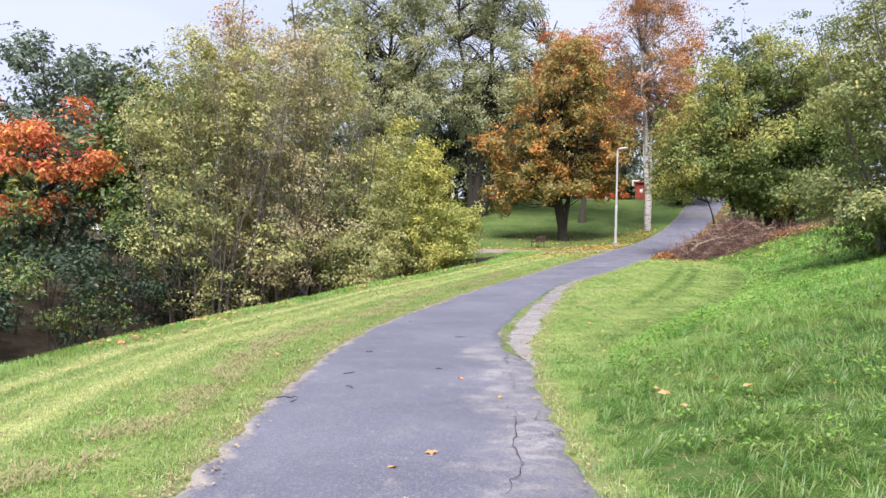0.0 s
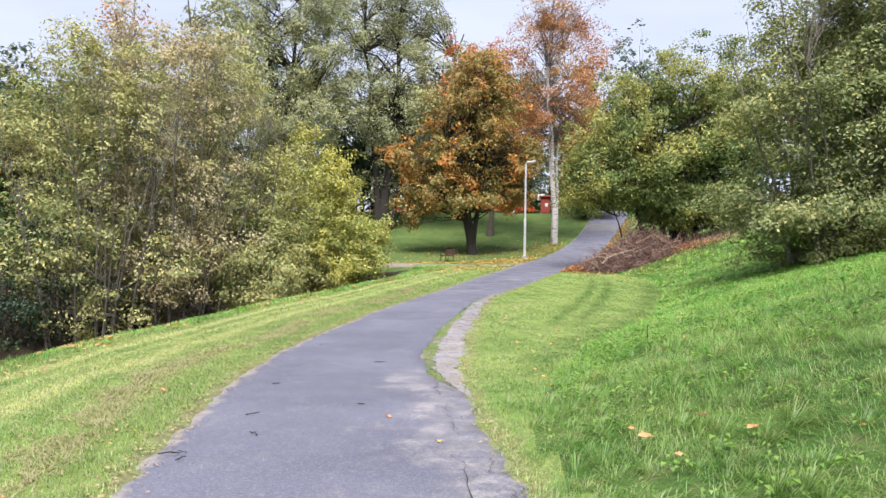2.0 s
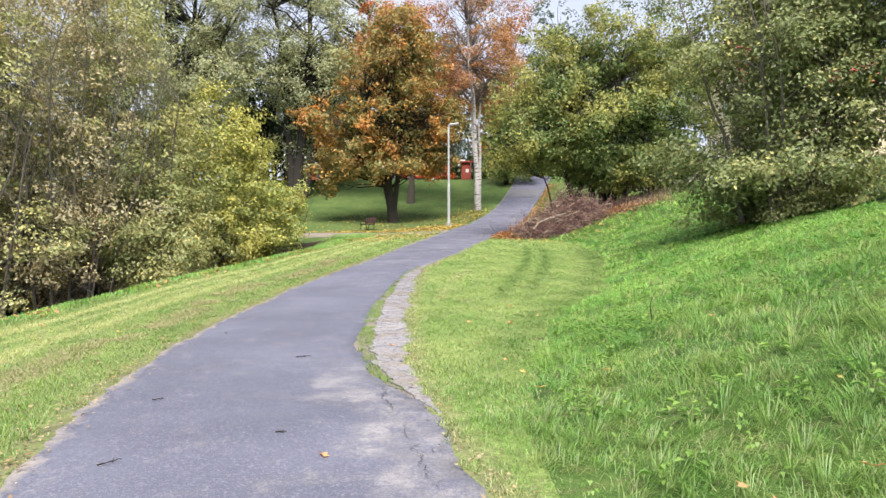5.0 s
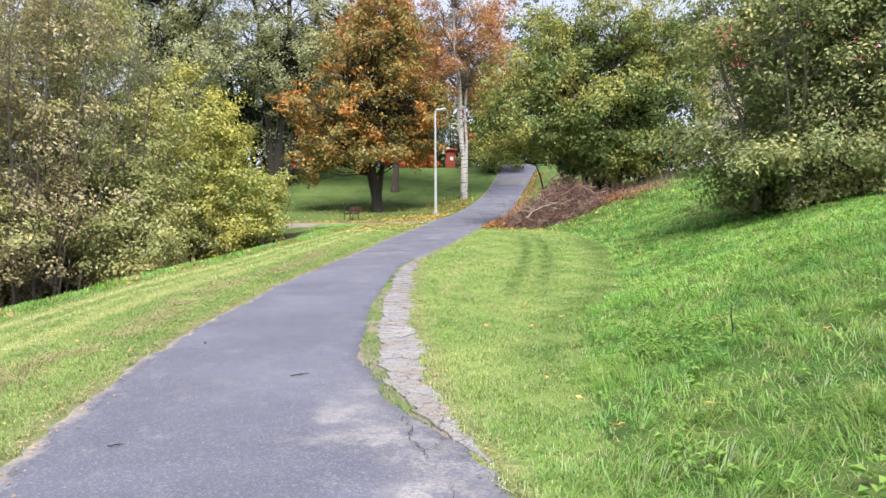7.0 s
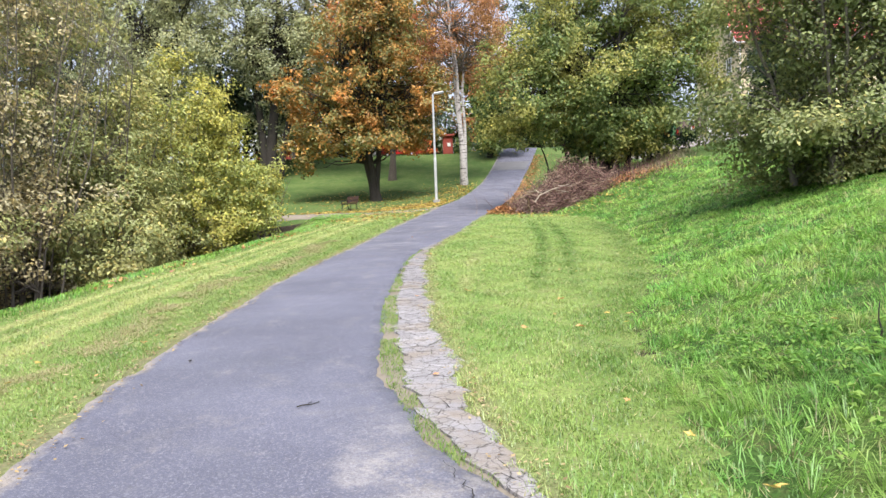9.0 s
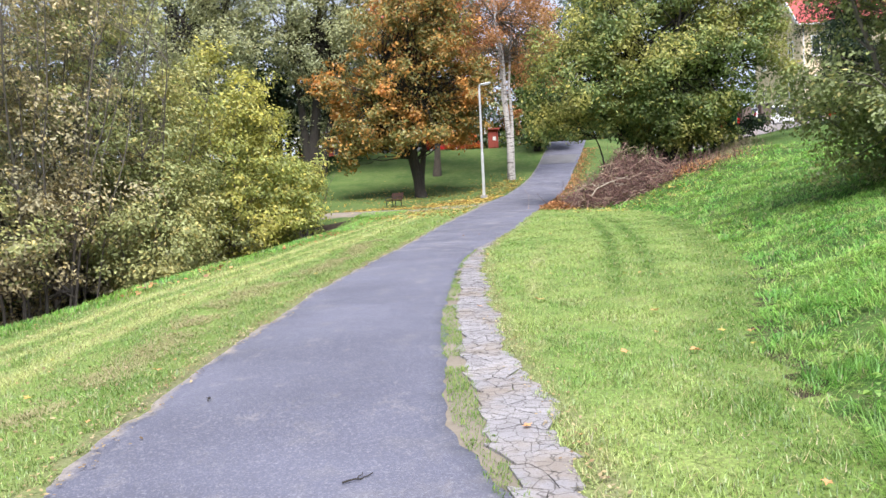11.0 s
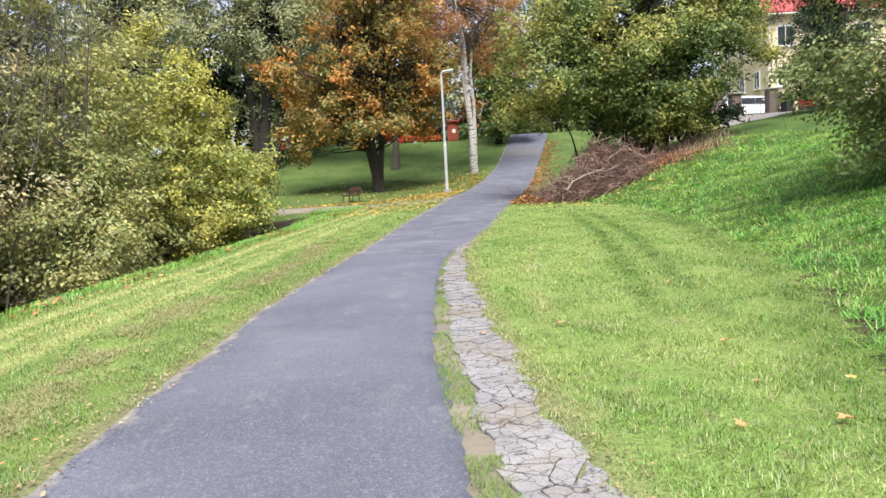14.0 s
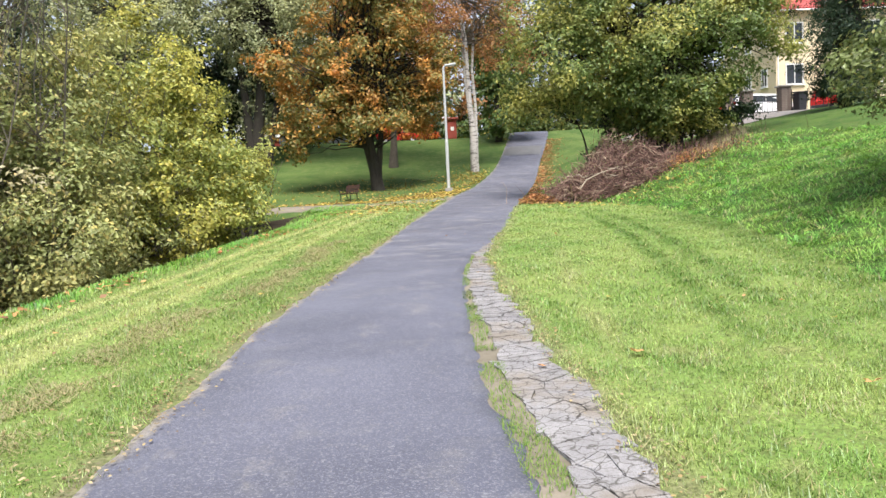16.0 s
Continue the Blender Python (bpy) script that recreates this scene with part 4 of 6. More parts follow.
# ---- trees and bushes ----
def plant(name, at, label, category, stems, lobes, leaf, per, mat, bark, twig_mat=None, seed=0, twigs=0.5, group="", spread=0.42, droop=0.25, sink=0.15, aspect=0.55):
    """A tree or bush. stems: (foot dx, dy, lean dx, dy, length, radius); lobes: (x, y, z, rx, ry, rz, clumps) round the foot."""
    g = rng(seed)
    x, y = at
    z = h1(x, y)
    far = y > 62 or x < -19
    per, leaf = (0.36 * per, 1.75 * leaf) if far else (0.68 * per, leaf * 1.10)
    tree = thing(name, (x, y, z - sink), label, category, group)
    tops = []
    for (dx, dy, lx, ly, ln, r) in stems:
        k = 9
        t = np.linspace(0, 1, k)
        wob = np.cumsum(g.normal(0, 0.018 * ln, (k, 2)), 0) * t[:, None]
        pts = np.stack([dx + lx * t ** 1.3 + wob[:, 0], dy + ly * t ** 1.3 + wob[:, 1], ln * t], 1)
        rad = r * (1 - 0.82 * t) * (1 + 0.55 * np.exp(-t * 14))
        V, F = tubes([(pts, rad)], 10 if r > 0.12 else 6)
        mesh_part("trunk" if r > 0.1 else "stem", sheet_mesh("trunk", V, F, True), bark, tree)
        tops.append((pts, rad))
    centres, outward = [], []
    for (cx, cy, cz, rx, ry, rz, n) in lobes:
        nb = max(6, n // 6)
        v = g.normal(0, 1, (nb, 3))
        v /= np.linalg.norm(v, axis=1)[:, None]
        rr = g.uniform(0.05, 1, nb) ** 0.34
        rr *= 1 + 0.13 * np.sin(5 * v[:, 0] + 3 * v[:, 2] + seed) + 0.10 * np.sin(9 * v[:, 1] - 7 * v[:, 2])
        bough = v * rr[:, None]
        pick = bough[g.integers(0, nb, n)] + g.normal(0, 0.14, (n, 3))
        centres.append(np.array([cx, cy, cz]) + pick * np.array([rx, ry, rz]))
        outward.append(pick)
    C, O = np.concatenate(centres), np.concatenate(outward)
    above = C[:, 2] > height(x + C[:, 0], y + C[:, 1]) - z + 0.25
    C, O = C[above], O[above]
    # limbs and twigs reach from the stems to a share of the leaf clumps
    lines = []
    for c in C[g.uniform(0, 1, len(C)) < twigs]:
        pts, rad = tops[g.integers(len(tops))] if len(tops) < 5 else min((tops[q] for q in g.integers(0, len(tops), 4)), key=lambda s: np.abs(s[0][:, :2] - c[:2]).sum(1).min())
        low = max(0.15 if len(tops) > 7 else 0.60, min(0.9, (c[2] - 0.45 * np.hypot(c[0] - pts[4, 0], c[1] - pts[4, 1])) / max(pts[-1, 2], 0.1)))
        q = min(8, max(1, int(low * 8)))
        d = np.linalg.norm(c - pts[q])
        r0 = min(rad[q] * 0.6, 0.012 + 0.012 * d)
        k = 5
        lines.append((bent(pts[q], c, g, 0.05, k, 0.06), np.linspace(r0, 0.004, k)))
    if lines:
        V, F = tubes(lines, 3)
        tagged(mesh_part("branchwork", sheet_mesh("branchwork", V, F, True), twig_mat or bark, tree), kind="stuff")
    # each clump is a small domed spray: leaves on its outer shell, turned outward and up
    pts, face = [], []
    for c, o in zip(C, O):
        m = max(4, int(per * g.uniform(0.5, 1.5)))
        s = spread * g.uniform(0.65, 1.45)
        v = g.normal(0, 1, (m, 3)) + 0.55 * o + np.array([0, 0, 0.35])
        v /= np.linalg.norm(v, axis=1)[:, None]
        r = g.uniform(0.35, 1.25, m)[:, None] * s
        pts.append(c + v * r * np.array([1.15, 1.15, 0.72]))
        face.append(v + 0.35 * o + np.array([0, 0, 0.45]))
    P, face = np.concatenate(pts), np.concatenate(face)
    above = P[:, 2] > height(x + P[:, 0], y + P[:, 1]) - z + 0.14 + sink
    V, F = leaf_quads(P[above], leaf, g, aspect, droop, face[above])
    tagged(mesh_part("crown", sheet_mesh("crown", V, F), mat, tree), kind="stuff")
    return tree


def fan(n, r, lean, ln, rad, seed):
    """Many stems from one stool."""
    g = rng(seed)
    out = []
    for k in range(n):
        a = g.uniform(0, 6.28)
        q = g.uniform(0.2, 1)
        out.append((r * q * math.cos(a), r * q * math.sin(a), lean * q * math.cos(a), lean * q * math.sin(a), ln * g.uniform(0.75, 1.05), rad * g.uniform(0.6, 1.2)))
    return out


GB = "bushes along the creek"
plant("bush", (-10.7, 37.6), "rounded yellow-green autumn bush on the creek bank", "bush", fan(14, 1.2, 1.6, 7.4, 0.05, 1),
      [(-0.1, 0, 4.6, 3.2, 2.9, 3.2, 330), (0.6, -0.3, 2.5, 3.0, 2.6, 2.1, 250), (-0.3, 0.6, 7.3, 2.1, 2.1, 1.7, 120), (-2.4, -0.8, 3.8, 2.4, 2.3, 3.0, 170), (1.9, 0.2, 3.6, 1.5, 1.5, 1.6, 80)], 0.125, 88, M_LEAF_YELLOW, M_BARK_TW, seed=31, group=GB, twigs=0.3)
plant("bush", (-13.1, 33.0), "tall olive-brown thin-leaved bush with many grey stems", "bush", fan(26, 1.8, 2.4, 10.4, 0.045, 2),
      [(0, 0, 6.4, 3.1, 2.9, 4.4, 400), (0.3, 0, 2.6, 3.3, 2.9, 2.6, 300), (-0.3, 0, 10.4, 2.3, 2.0, 2.1, 120)], 0.112, 84, M_LEAF_OLIVE, M_BARK_TW, seed=32, group=GB, twigs=0.7)
plant("bush", (-14.3, 29.6), "tall olive-brown thin-leaved bush with many grey stems", "bush", fan(30, 2.0, 2.8, 12.0, 0.045, 3),
      [(0, 0, 7.2, 3.1, 3.0, 5.0, 430), (0, 0, 2.8, 3.3, 3.0, 2.8, 270), (-0.3, 0, 11.2, 2.7, 2.2, 2.0, 140)], 0.105, 74, M_LEAF_BROWN, M_BARK_TW, seed=33, group=GB, twigs=0.8)
plant("bush", (-15.9, 26.8), "tall olive-brown thin-leaved bush with many grey stems", "bush", fan(24, 1.8, 2.4, 10.2, 0.045, 4),
      [(0, 0, 6.4, 2.8, 2.6, 4.6, 320), (0, 0, 2.4, 3.0, 2.6, 2.4, 220), (0.3, 0, 10.0, 2.2, 1.8, 1.8, 90), (-1.7, 1.0, 7.6, 2.3, 2.3, 2.8, 140)], 0.11, 74, M_LEAF_OLIVE, M_BARK_TW, seed=34, group=GB, twigs=0.7)
plant("bush", (-11.2, 31.6), "low olive bush at the top of the creek bank", "bush", fan(12, 0.9, 1.2, 4.2, 0.035, 5),
      [(0, 0, 2.7, 1.9, 1.9, 2.3, 220), (0, 0, 1.0, 2.0, 1.7, 1.0, 110), (-0.6, 1.2, 4.6, 1.7, 1.7, 1.8, 110)], 0.11, 80, M_LEAF_OLIVE, M_BARK_TW, seed=35, group=GB, twigs=0.5)
plant("bush", (-8.6, 42.0), "small pale yellow bush on the creek bank", "bush", fan(8, 0.5, 0.9, 3.2, 0.03, 6),
      [(0, 0, 2.2, 1.3, 1.3, 1.5, 90), (0.6, 0, 3.0, 0.9, 0.9, 0.8, 40)], 0.12, 55, M_LEAF_YELLOW, M_BARK_TW, seed=36, group=GB, twigs=0.6)

plant("maple_tree", (-24.2, 27.0), "red and orange autumn maple across the creek", "tree", [(0, 0, 0.6, 0.3, 6.6, 0.12), (0.5, 0.2, 2.0, 0, 5.5, 0.08)],
      [(-0.9, 0, 6.4, 2.2, 2.2, 1.5, 46), (0.4, 0, 4.9, 2.6, 2.3, 1.3, 44), (2.2, 0, 4.9, 1.3, 1.3, 0.8, 16), (-0.4, 0, 2.9, 2.4, 2, 0.8, 30)], 0.11, 120, M_LEAF_FIRE, M_BARK_DK, seed=41, twigs=0.8, spread=0.5)
GF = "trees across the creek"
for k, (x, y, s) in enumerate(((-38, 43, 1.08), (-31.5, 42, 1.0), (-27, 46, 0.86), (-24.5, 36, 0.72), (-20.5, 34, 0.62), (-30, 30, 0.5), (-46, 38, 0.9), (-36, 33, 0.55), (-33, 38, 0.6), (-28.5, 38, 0.62))):
    plant("tree", (x, y), "dull dark green leafy tree across the creek", "tree", [(0, 0, 0.5, 0.2, 12 * s, 0.2), (0.4, 0.3, -1.2, 0.6, 10 * s, 0.14)],
          [(0, 0, 8.5 * s, 3.6 * s, 3.4 * s, 4.6 * s, 190), (0.6, 0, 4.2 * s, 3.8 * s, 3.4 * s, 3.2 * s, 130), (-1.2, 0, 11.2 * s, 2 * s, 2 * s, 2 * s, 50)],
          0.20, 45, M_LEAF_GREEN if k in (3, 4, 5, 7, 9) else M_LEAF_BLUE, M_BARK_DK, seed=50 + k, twigs=0.3, group=GF, spread=0.6)
plant("birch_tree", (-27.5, 49), "pale rusty half-bare birch behind the bushes", "tree", [(0, 0, 0.5, 0.2, 19, 0.16)],
      [(0, 0, 13.5, 2.6, 2.4, 5.6, 170)], 0.13, 30, M_LEAF_RUST, M_BARK_TW, seed=61, twigs=0.9, spread=0.6)
plant("tree", (-22.5, 52), "tall yellow-green tree behind the bushes", "tree", [(0, 0, 0.4, 0.2, 18, 0.24)],
      [(0, 0, 13.0, 4.0, 3.6, 5.4, 260)], 0.18, 45, M_LEAF_WILLOW, M_BARK, seed=62, twigs=0.5, spread=0.6)

GW = "tall willows behind the lawn"
plant("willow_tree", (-21.5, 66), "tall grey-green willow with black forked limbs", "tree", [(0, 0, -4.0, 0, 21, 0.42), (0.5, 0, 3.0, 0.5, 22, 0.36), (0.3, 0.3, 0.3, 1, 24, 0.34)],
      [(-3.4, 0, 18, 3.0, 3, 4.4, 150), (0.6, 0, 21.5, 3.6, 3.2, 4.4, 190), (4.0, 0, 17, 3.4, 3, 4.8, 200), (-2.0, -1, 11.5, 3.6, 3, 3.4, 150), (3.0, -1, 10.8, 3.8, 3, 3.6, 180), (0.5, 0.5, 6.2, 3.0, 2.4, 2.8, 90)],
      0.115, 165, M_LEAF_WILLOW, M_BARK_DK, seed=63, twigs=0.35, group=GW, spread=0.75)
plant("willow_tree", (-12.5, 68), "tall grey-green willow with black forked limbs", "tree", [(0, 0, 3.0, 0, 22, 0.45), (-0.3, 0, -2.6, 0.5, 22, 0.36), (0.5, 0.2, 5, 1, 19, 0.3)],
      [(-2.0, 0, 19.5, 3.4, 3, 5.4, 210), (2.4, 0, 20.5, 3.2, 3.2, 5.6, 210), (5.0, 0, 14, 3.2, 3, 5.0, 190), (-2.4, -1, 12.0, 3.4, 3, 3.6, 140), (2.0, -1, 10.5, 4.2, 3, 3.6, 170), (0.8, 0.5, 5.6, 3.0, 2.4, 2.8, 90)],
      0.115, 165, M_LEAF_WILLOW, M_BARK_DK, seed=64, twigs=0.35, group=GW, spread=0.75)
GD = "dark trees behind the lawn"
for k, (x, y, hh, w) in enumerate(((-24, 74, 15, 4.2), (-17, 76, 14, 4.0), (-11, 77, 14, 4.0), (-6, 80, 13, 3.6), (-31, 70, 15, 4.5), (-38, 66, 14, 5), (-46, 60, 15, 5))):
    plant("tree", (x, y), "dark green dense tree behind the lawn", "tree", [(0, 0, 0.3, 0.2, hh * 0.9, 0.28), (0.8, 0.3, 0.9, 0.2, hh * 0.7, 0.2)],
          [(0, 0, hh * 0.62, w, w * 0.9, hh * 0.40, 230), (0, 0, hh * 0.34, w * 0.9, w * 0.8, hh * 0.2, 90)], 0.26, 50, M_LEAF_SHADE, M_BARK_DK, seed=70 + k, twigs=0.25, group=GD, spread=0.75)

plant("maple_tree", (-3.7, 56.0), "orange and green autumn maple with a dark thick trunk", "tree",
      [(0.25, 0, -1.0, 0, 5.2, 0.24), (0.05, 0, -2.4, 0.2, 10, 0.20), (0.1, 0.1, 1.0, 0.3, 11, 0.21), (0.05, 0, -0.5, 0, 14.5, 0.21)],
      [(-0.4, 0, 8.4, 4.2, 4.0, 3.6, 330), (-3.5, -0.3, 6.6, 2.5, 2.4, 2.3, 150), (-4.8, -0.4, 3.5, 1.1, 1.2, 1.6, 50), (2.7, 0, 7.6, 2.4, 2.4, 2.5, 150), (2.9, -0.3, 4.3, 1.8, 1.8, 1.3, 70), (0.4, 0, 11.8, 3.5, 3.2, 2.6, 210), (0.3, 0, 13.8, 2.2, 2.0, 1.5, 90), (-1.2, 0, 4.7, 3.4, 3.0, 1.5, 140)],
      0.19, 60, M_LEAF_ORANGE, M_BARK_DK, seed=81, twigs=0.45, spread=0.52)
plant("maple_tree", (-2.6, 66.0), "reddish autumn maple behind the birch", "tree", [(0, 0, 0.3, 0.2, 13, 0.25)],
      [(-0.7, 0, 13.2, 3.7, 3.2, 4.4, 300), (1.5, 0, 10.0, 2.6, 2.4, 3.0, 120)], 0.16, 60, M_LEAF_ROSE, M_BARK, seed=82, twigs=0.4, spread=0.55)
plant("birch_tree", (2.75, 61.0), "tall white-barked birch with thin rusty leaves", "tree", [(0, 0, 0.25, 0, 23, 0.20), (0.05, 0, -1.6, 0.3, 17, 0.13), (0.05, 0, 1.3, 0.2, 18, 0.13)],
      [(0, 0, 15, 3.9, 3.2, 6.5, 430), (0.2, 0, 20.5, 2.4, 2.0, 3.4, 140), (-1.8, 0, 9.0, 1.9, 1.9, 2.4, 70), (2.4, 0, 10.0, 2.3, 1.9, 3.6, 120)], 0.12, 84, M_LEAF_RUST, M_BIRCH, M_BARK_TW, seed=83, twigs=0.4, spread=0.55)
GT = "trees at the top of the slope"
for k, (x, y, hh, w, mt) in enumerate(((7.5, 92, 20, 4.5, M_LEAF_RUST), (1.5, 90, 17, 4, M_LEAF_BLUE), (-4, 98, 21, 4.5, M_LEAF_BLUE), (13, 90, 21, 4.5, M_LEAF_BLUE), (19, 92, 17, 4.5, M_LEAF_GREEN), (26, 95, 16, 4.5, M_LEAF_GREEN), (-14, 100, 18, 5, M_LEAF_BLUE), (9.5, 74.5, 9, 2.5, M_LEAF_GREEN), (6.2, 73.0, 10, 2.2, M_LEAF_GREEN))):
    plant("tree", (x, y), "leafy tree at the top of the slope", "tree", [(0, 0, 0.3, 0.2, hh * 0.9, 0.25)],
          [(0, 0, hh * 0.64, w, w * 0.9, hh * 0.36, 230), (0, 0, hh * 0.27, w, w * 0.8, hh * 0.22, 110)], 0.24, 45, mt, M_BARK_DK, seed=90 + k, twigs=0.4, group=GT, spread=0.7) if k != 7 else None

plant("linden_tree", (8.4, 43.2), "broad green and yellow linden with several dark stems", "tree",
      [(0, 0, -0.7, 0, 9, 0.20), (0.5, 0.2, 1.2, 0, 9.5, 0.18), (-0.5, 0.1, -2.6, -0.3, 8.5, 0.16), (1.0, 0, 2.8, 0.2, 8.5, 0.15), (-1.6, 0.2, -2.6, 0.2, 6.5, 0.12), (0.2, -0.4, 0.2, -1.4, 8.5, 0.13), (-2.8, 0, -1.0, 0, 3.4, 0.05)],
      [(-0.2, 0, 5.7, 4.3, 3.4, 3.1, 440), (-4.3, -0.3, 4.1, 3.1, 2.4, 2.1, 190), (3.4, 0, 7.2, 2.2, 2.1, 2.6, 140), (4.5, 0, 6.2, 1.6, 1.8, 2.3, 100), (0.2, -0.3, 1.5, 2.8, 1.5, 0.9, 100), (1.1, 0, 8.6, 2.7, 2.6, 2.6, 220), (2.8, -0.2, 5.6, 2.3, 2.2, 2.0, 120), (-2.6, 0, 7.4, 2.4, 2.2, 2.2, 130), (0.0, 0.2, 3.0, 3.0, 2.0, 0.9, 80), (0.4, 0.8, 3.6, 3.6, 2.0, 1.5, 140), (0.6, -0.6, 2.5, 3.0, 1.7, 1.0, 190), (-2.9, -0.2, 2.7, 2.3, 1.7, 1.1, 90)],
      0.13, 92, M_LEAF_LINDEN, M_BARK_DK, seed=84, twigs=0.35, spread=0.48)
plant("sallow_bush", (9.35, 24.6), "tall dense grey-green sallow bush on the grassy bank", "bush", fan(22, 1.6, 2.6, 8.0, 0.07, 7),
      [(0, 0, 3.6, 3.2, 3.0, 3.2, 430), (0.6, 0, 6.8, 2.6, 2.6, 3.0, 360), (1.5, 0.6, 6.6, 2.2, 2.0, 2.6, 260), (-1.3, 0, 5.6, 1.9, 2.0, 2.6, 190), (-0.5, -0.2, 1.5, 3.2, 2.9, 1.6, 260), (1.4, 0, 9.2, 1.6, 1.6, 1.6, 70), (-1.5, -0.7, 0.7, 1.6, 1.6, 1.2, 150)], 0.098, 112, M_LEAF_SALLOW, M_BARK_TW, seed=85, twigs=0.4, spread=0.4)
plant("sallow_bush", (13.2, 22.0), "tall dense grey-green sallow bush on the grassy bank", "bush", fan(18, 1.6, 2.2, 8.0, 0.07, 8),
      [(0, 0, 4.4, 3.2, 3.0, 4.0, 360), (0, 0, 7.8, 2.6, 2.4, 2.8, 220)], 0.15, 48, M_LEAF_GREEN, M_BARK_TW, seed=86, twigs=0.4, spread=0.45)
plant("conifer_tree", (18.7, 46.2), "dense dark green conifer beside the house yard", "tree", [(0, 0, 0, 0, 9.5, 0.2)],
      [(0.2, 0, 1.0, 1.3, 1.4, 1.0, 150), (0, 0, 2.8, 1.7, 1.8, 2.4, 280), (0, 0, 5.4, 2.0, 1.9, 2.8, 280), (0, 0, 8.6, 1.6, 1.4, 2.2, 150)], 0.14, 66, M_LEAF_DARK, M_BARK_DK, seed=87, twigs=0.5, spread=0.38, aspect=0.3)
plant("hedge", (9.5, 88.5), "long clipped green hedge behind the street", "hedge", [(dx, 0, 0.1, 0.1, 1.6, 0.04) for dx in (-8, -5, -2, 1, 4, 7)],
      [(dx, 0, 1.2, 1.6, 0.9, 1.4, 60) for dx in (-9, -7, -5, -3, -1, 1, 3, 5, 7, 9)], 0.18, 45, M_LEAF_GREEN, M_BARK_DK, seed=88, twigs=0.1, spread=0.35)
for k, (x, y) in enumerate(((-1.6, 79.0), (0.6, 79.5), (-3.5, 79.2))):
    plant("shrub", (x, y), "low bright red autumn shrub at the street edge", "shrub", fan(6, 0.3, 0.5, 1.3, 0.02, 20 + k),
          [(0, 0, 0.8, 0.9, 0.7, 0.7, 40)], 0.13, 40, M_LEAF_RED, M_BARK_DK, seed=101 + k, group="red shrubs", spread=0.3)

# undergrowth on both sides of the creek
GU = "undergrowth along the creek"
g = rng(300)
for k in range(15):
    yy = 8 + k * 2.3
    for side, off in ((0, 12.7), (1, 15.0), (2, 18.5)):
        xx = float(left_x(yy)) - off + g.uniform(-0.8, 0.8)
        hh = g.uniform(1.6, 3.0) * (1.0, 1.3, 1.7)[side]
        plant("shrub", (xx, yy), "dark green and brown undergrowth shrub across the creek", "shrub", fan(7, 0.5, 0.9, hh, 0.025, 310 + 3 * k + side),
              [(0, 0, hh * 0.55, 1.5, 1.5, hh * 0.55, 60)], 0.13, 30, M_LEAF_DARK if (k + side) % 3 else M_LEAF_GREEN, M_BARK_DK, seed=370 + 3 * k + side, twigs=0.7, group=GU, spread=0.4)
# distant woods that close the view
GB2 = "far belt of trees"
for k in range(30):
    a = radians(-75 + 150 * k / 29)
    R = 122 + 10 * math.sin(3.1 * k)
    xx, yy = R * math.sin(a), R * math.cos(a)
    hh = 13 + 4 * math.sin(1.7 * k) + (4 if xx < -10 else 0)
    plant("tree", (xx, yy), "distant leafy tree in the far belt of woods", "tree", [(0, 0, 0.3, 0.2, hh * 0.8, 0.3)],
          [(0, 0, hh * 0.55, 6.5, 4, hh * 0.42, 90), (0, 0, hh * 0.22, 7, 4, hh * 0.2, 50)], 0.60, 18, (M_LEAF_BLUE, M_LEAF_GREEN, M_LEAF_DARK, M_LEAF_WILLOW)[k % 4], M_BARK_DK, seed=400 + k, twigs=0.1, group=GB2, spread=1.2)
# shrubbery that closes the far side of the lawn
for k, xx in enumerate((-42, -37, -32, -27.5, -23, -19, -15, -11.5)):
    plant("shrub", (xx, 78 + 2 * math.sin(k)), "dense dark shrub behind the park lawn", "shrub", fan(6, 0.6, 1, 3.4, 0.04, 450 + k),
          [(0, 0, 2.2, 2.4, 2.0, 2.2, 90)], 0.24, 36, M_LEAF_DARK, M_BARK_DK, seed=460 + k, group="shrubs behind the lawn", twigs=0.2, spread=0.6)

for k, xx in enumerate((-9, -5, -1.5, 2, 5.5, 9, 12.5, 16, 20, 24)):
    plant("shrub", (xx, 93.5 + 1.5 * math.sin(2 * k)), "tall green shrub behind the street hedge", "shrub", fan(6, 0.6, 1, 4, 0.04, 480 + k),
          [(0, 0, 2.6, 2.3, 1.8, 2.6, 90)], 0.24, 36, (M_LEAF_GREEN, M_LEAF_DARK, M_LEAF_BLUE)[k % 3], M_BARK_DK, seed=490 + k, group="shrubs behind the street", twigs=0.2, spread=0.6)

# near-black shrubs added behind the linden to give its base deep shade
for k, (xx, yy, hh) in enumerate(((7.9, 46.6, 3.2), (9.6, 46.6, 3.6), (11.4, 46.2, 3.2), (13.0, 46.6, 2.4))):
    plant("shrub", (xx, yy), "near-black shrub added as shade behind the linden stems", "shrub", fan(8, 0.5, 0.8, hh, 0.03, 520 + k),
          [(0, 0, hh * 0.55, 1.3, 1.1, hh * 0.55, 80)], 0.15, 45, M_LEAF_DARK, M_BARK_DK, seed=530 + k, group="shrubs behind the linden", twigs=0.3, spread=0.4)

# young tree on the bank whose lowest twig hangs over the path's edge
plant("tree", (3.0, 0.9), "young dark-leaved tree standing on the grassy bank", "tree", [(0, 0, 0.2, -0.2, 3.5, 0.05)],
      [(0.2, -0.4, 3.2, 0.8, 0.8, 0.7, 60), (-1.72, 2.66, 2.56, 0.12, 0.10, 0.06, 3)], 0.10, 22, M_LEAF_DARK, M_BARK_DK, seed=88, twigs=1.0, spread=0.09)


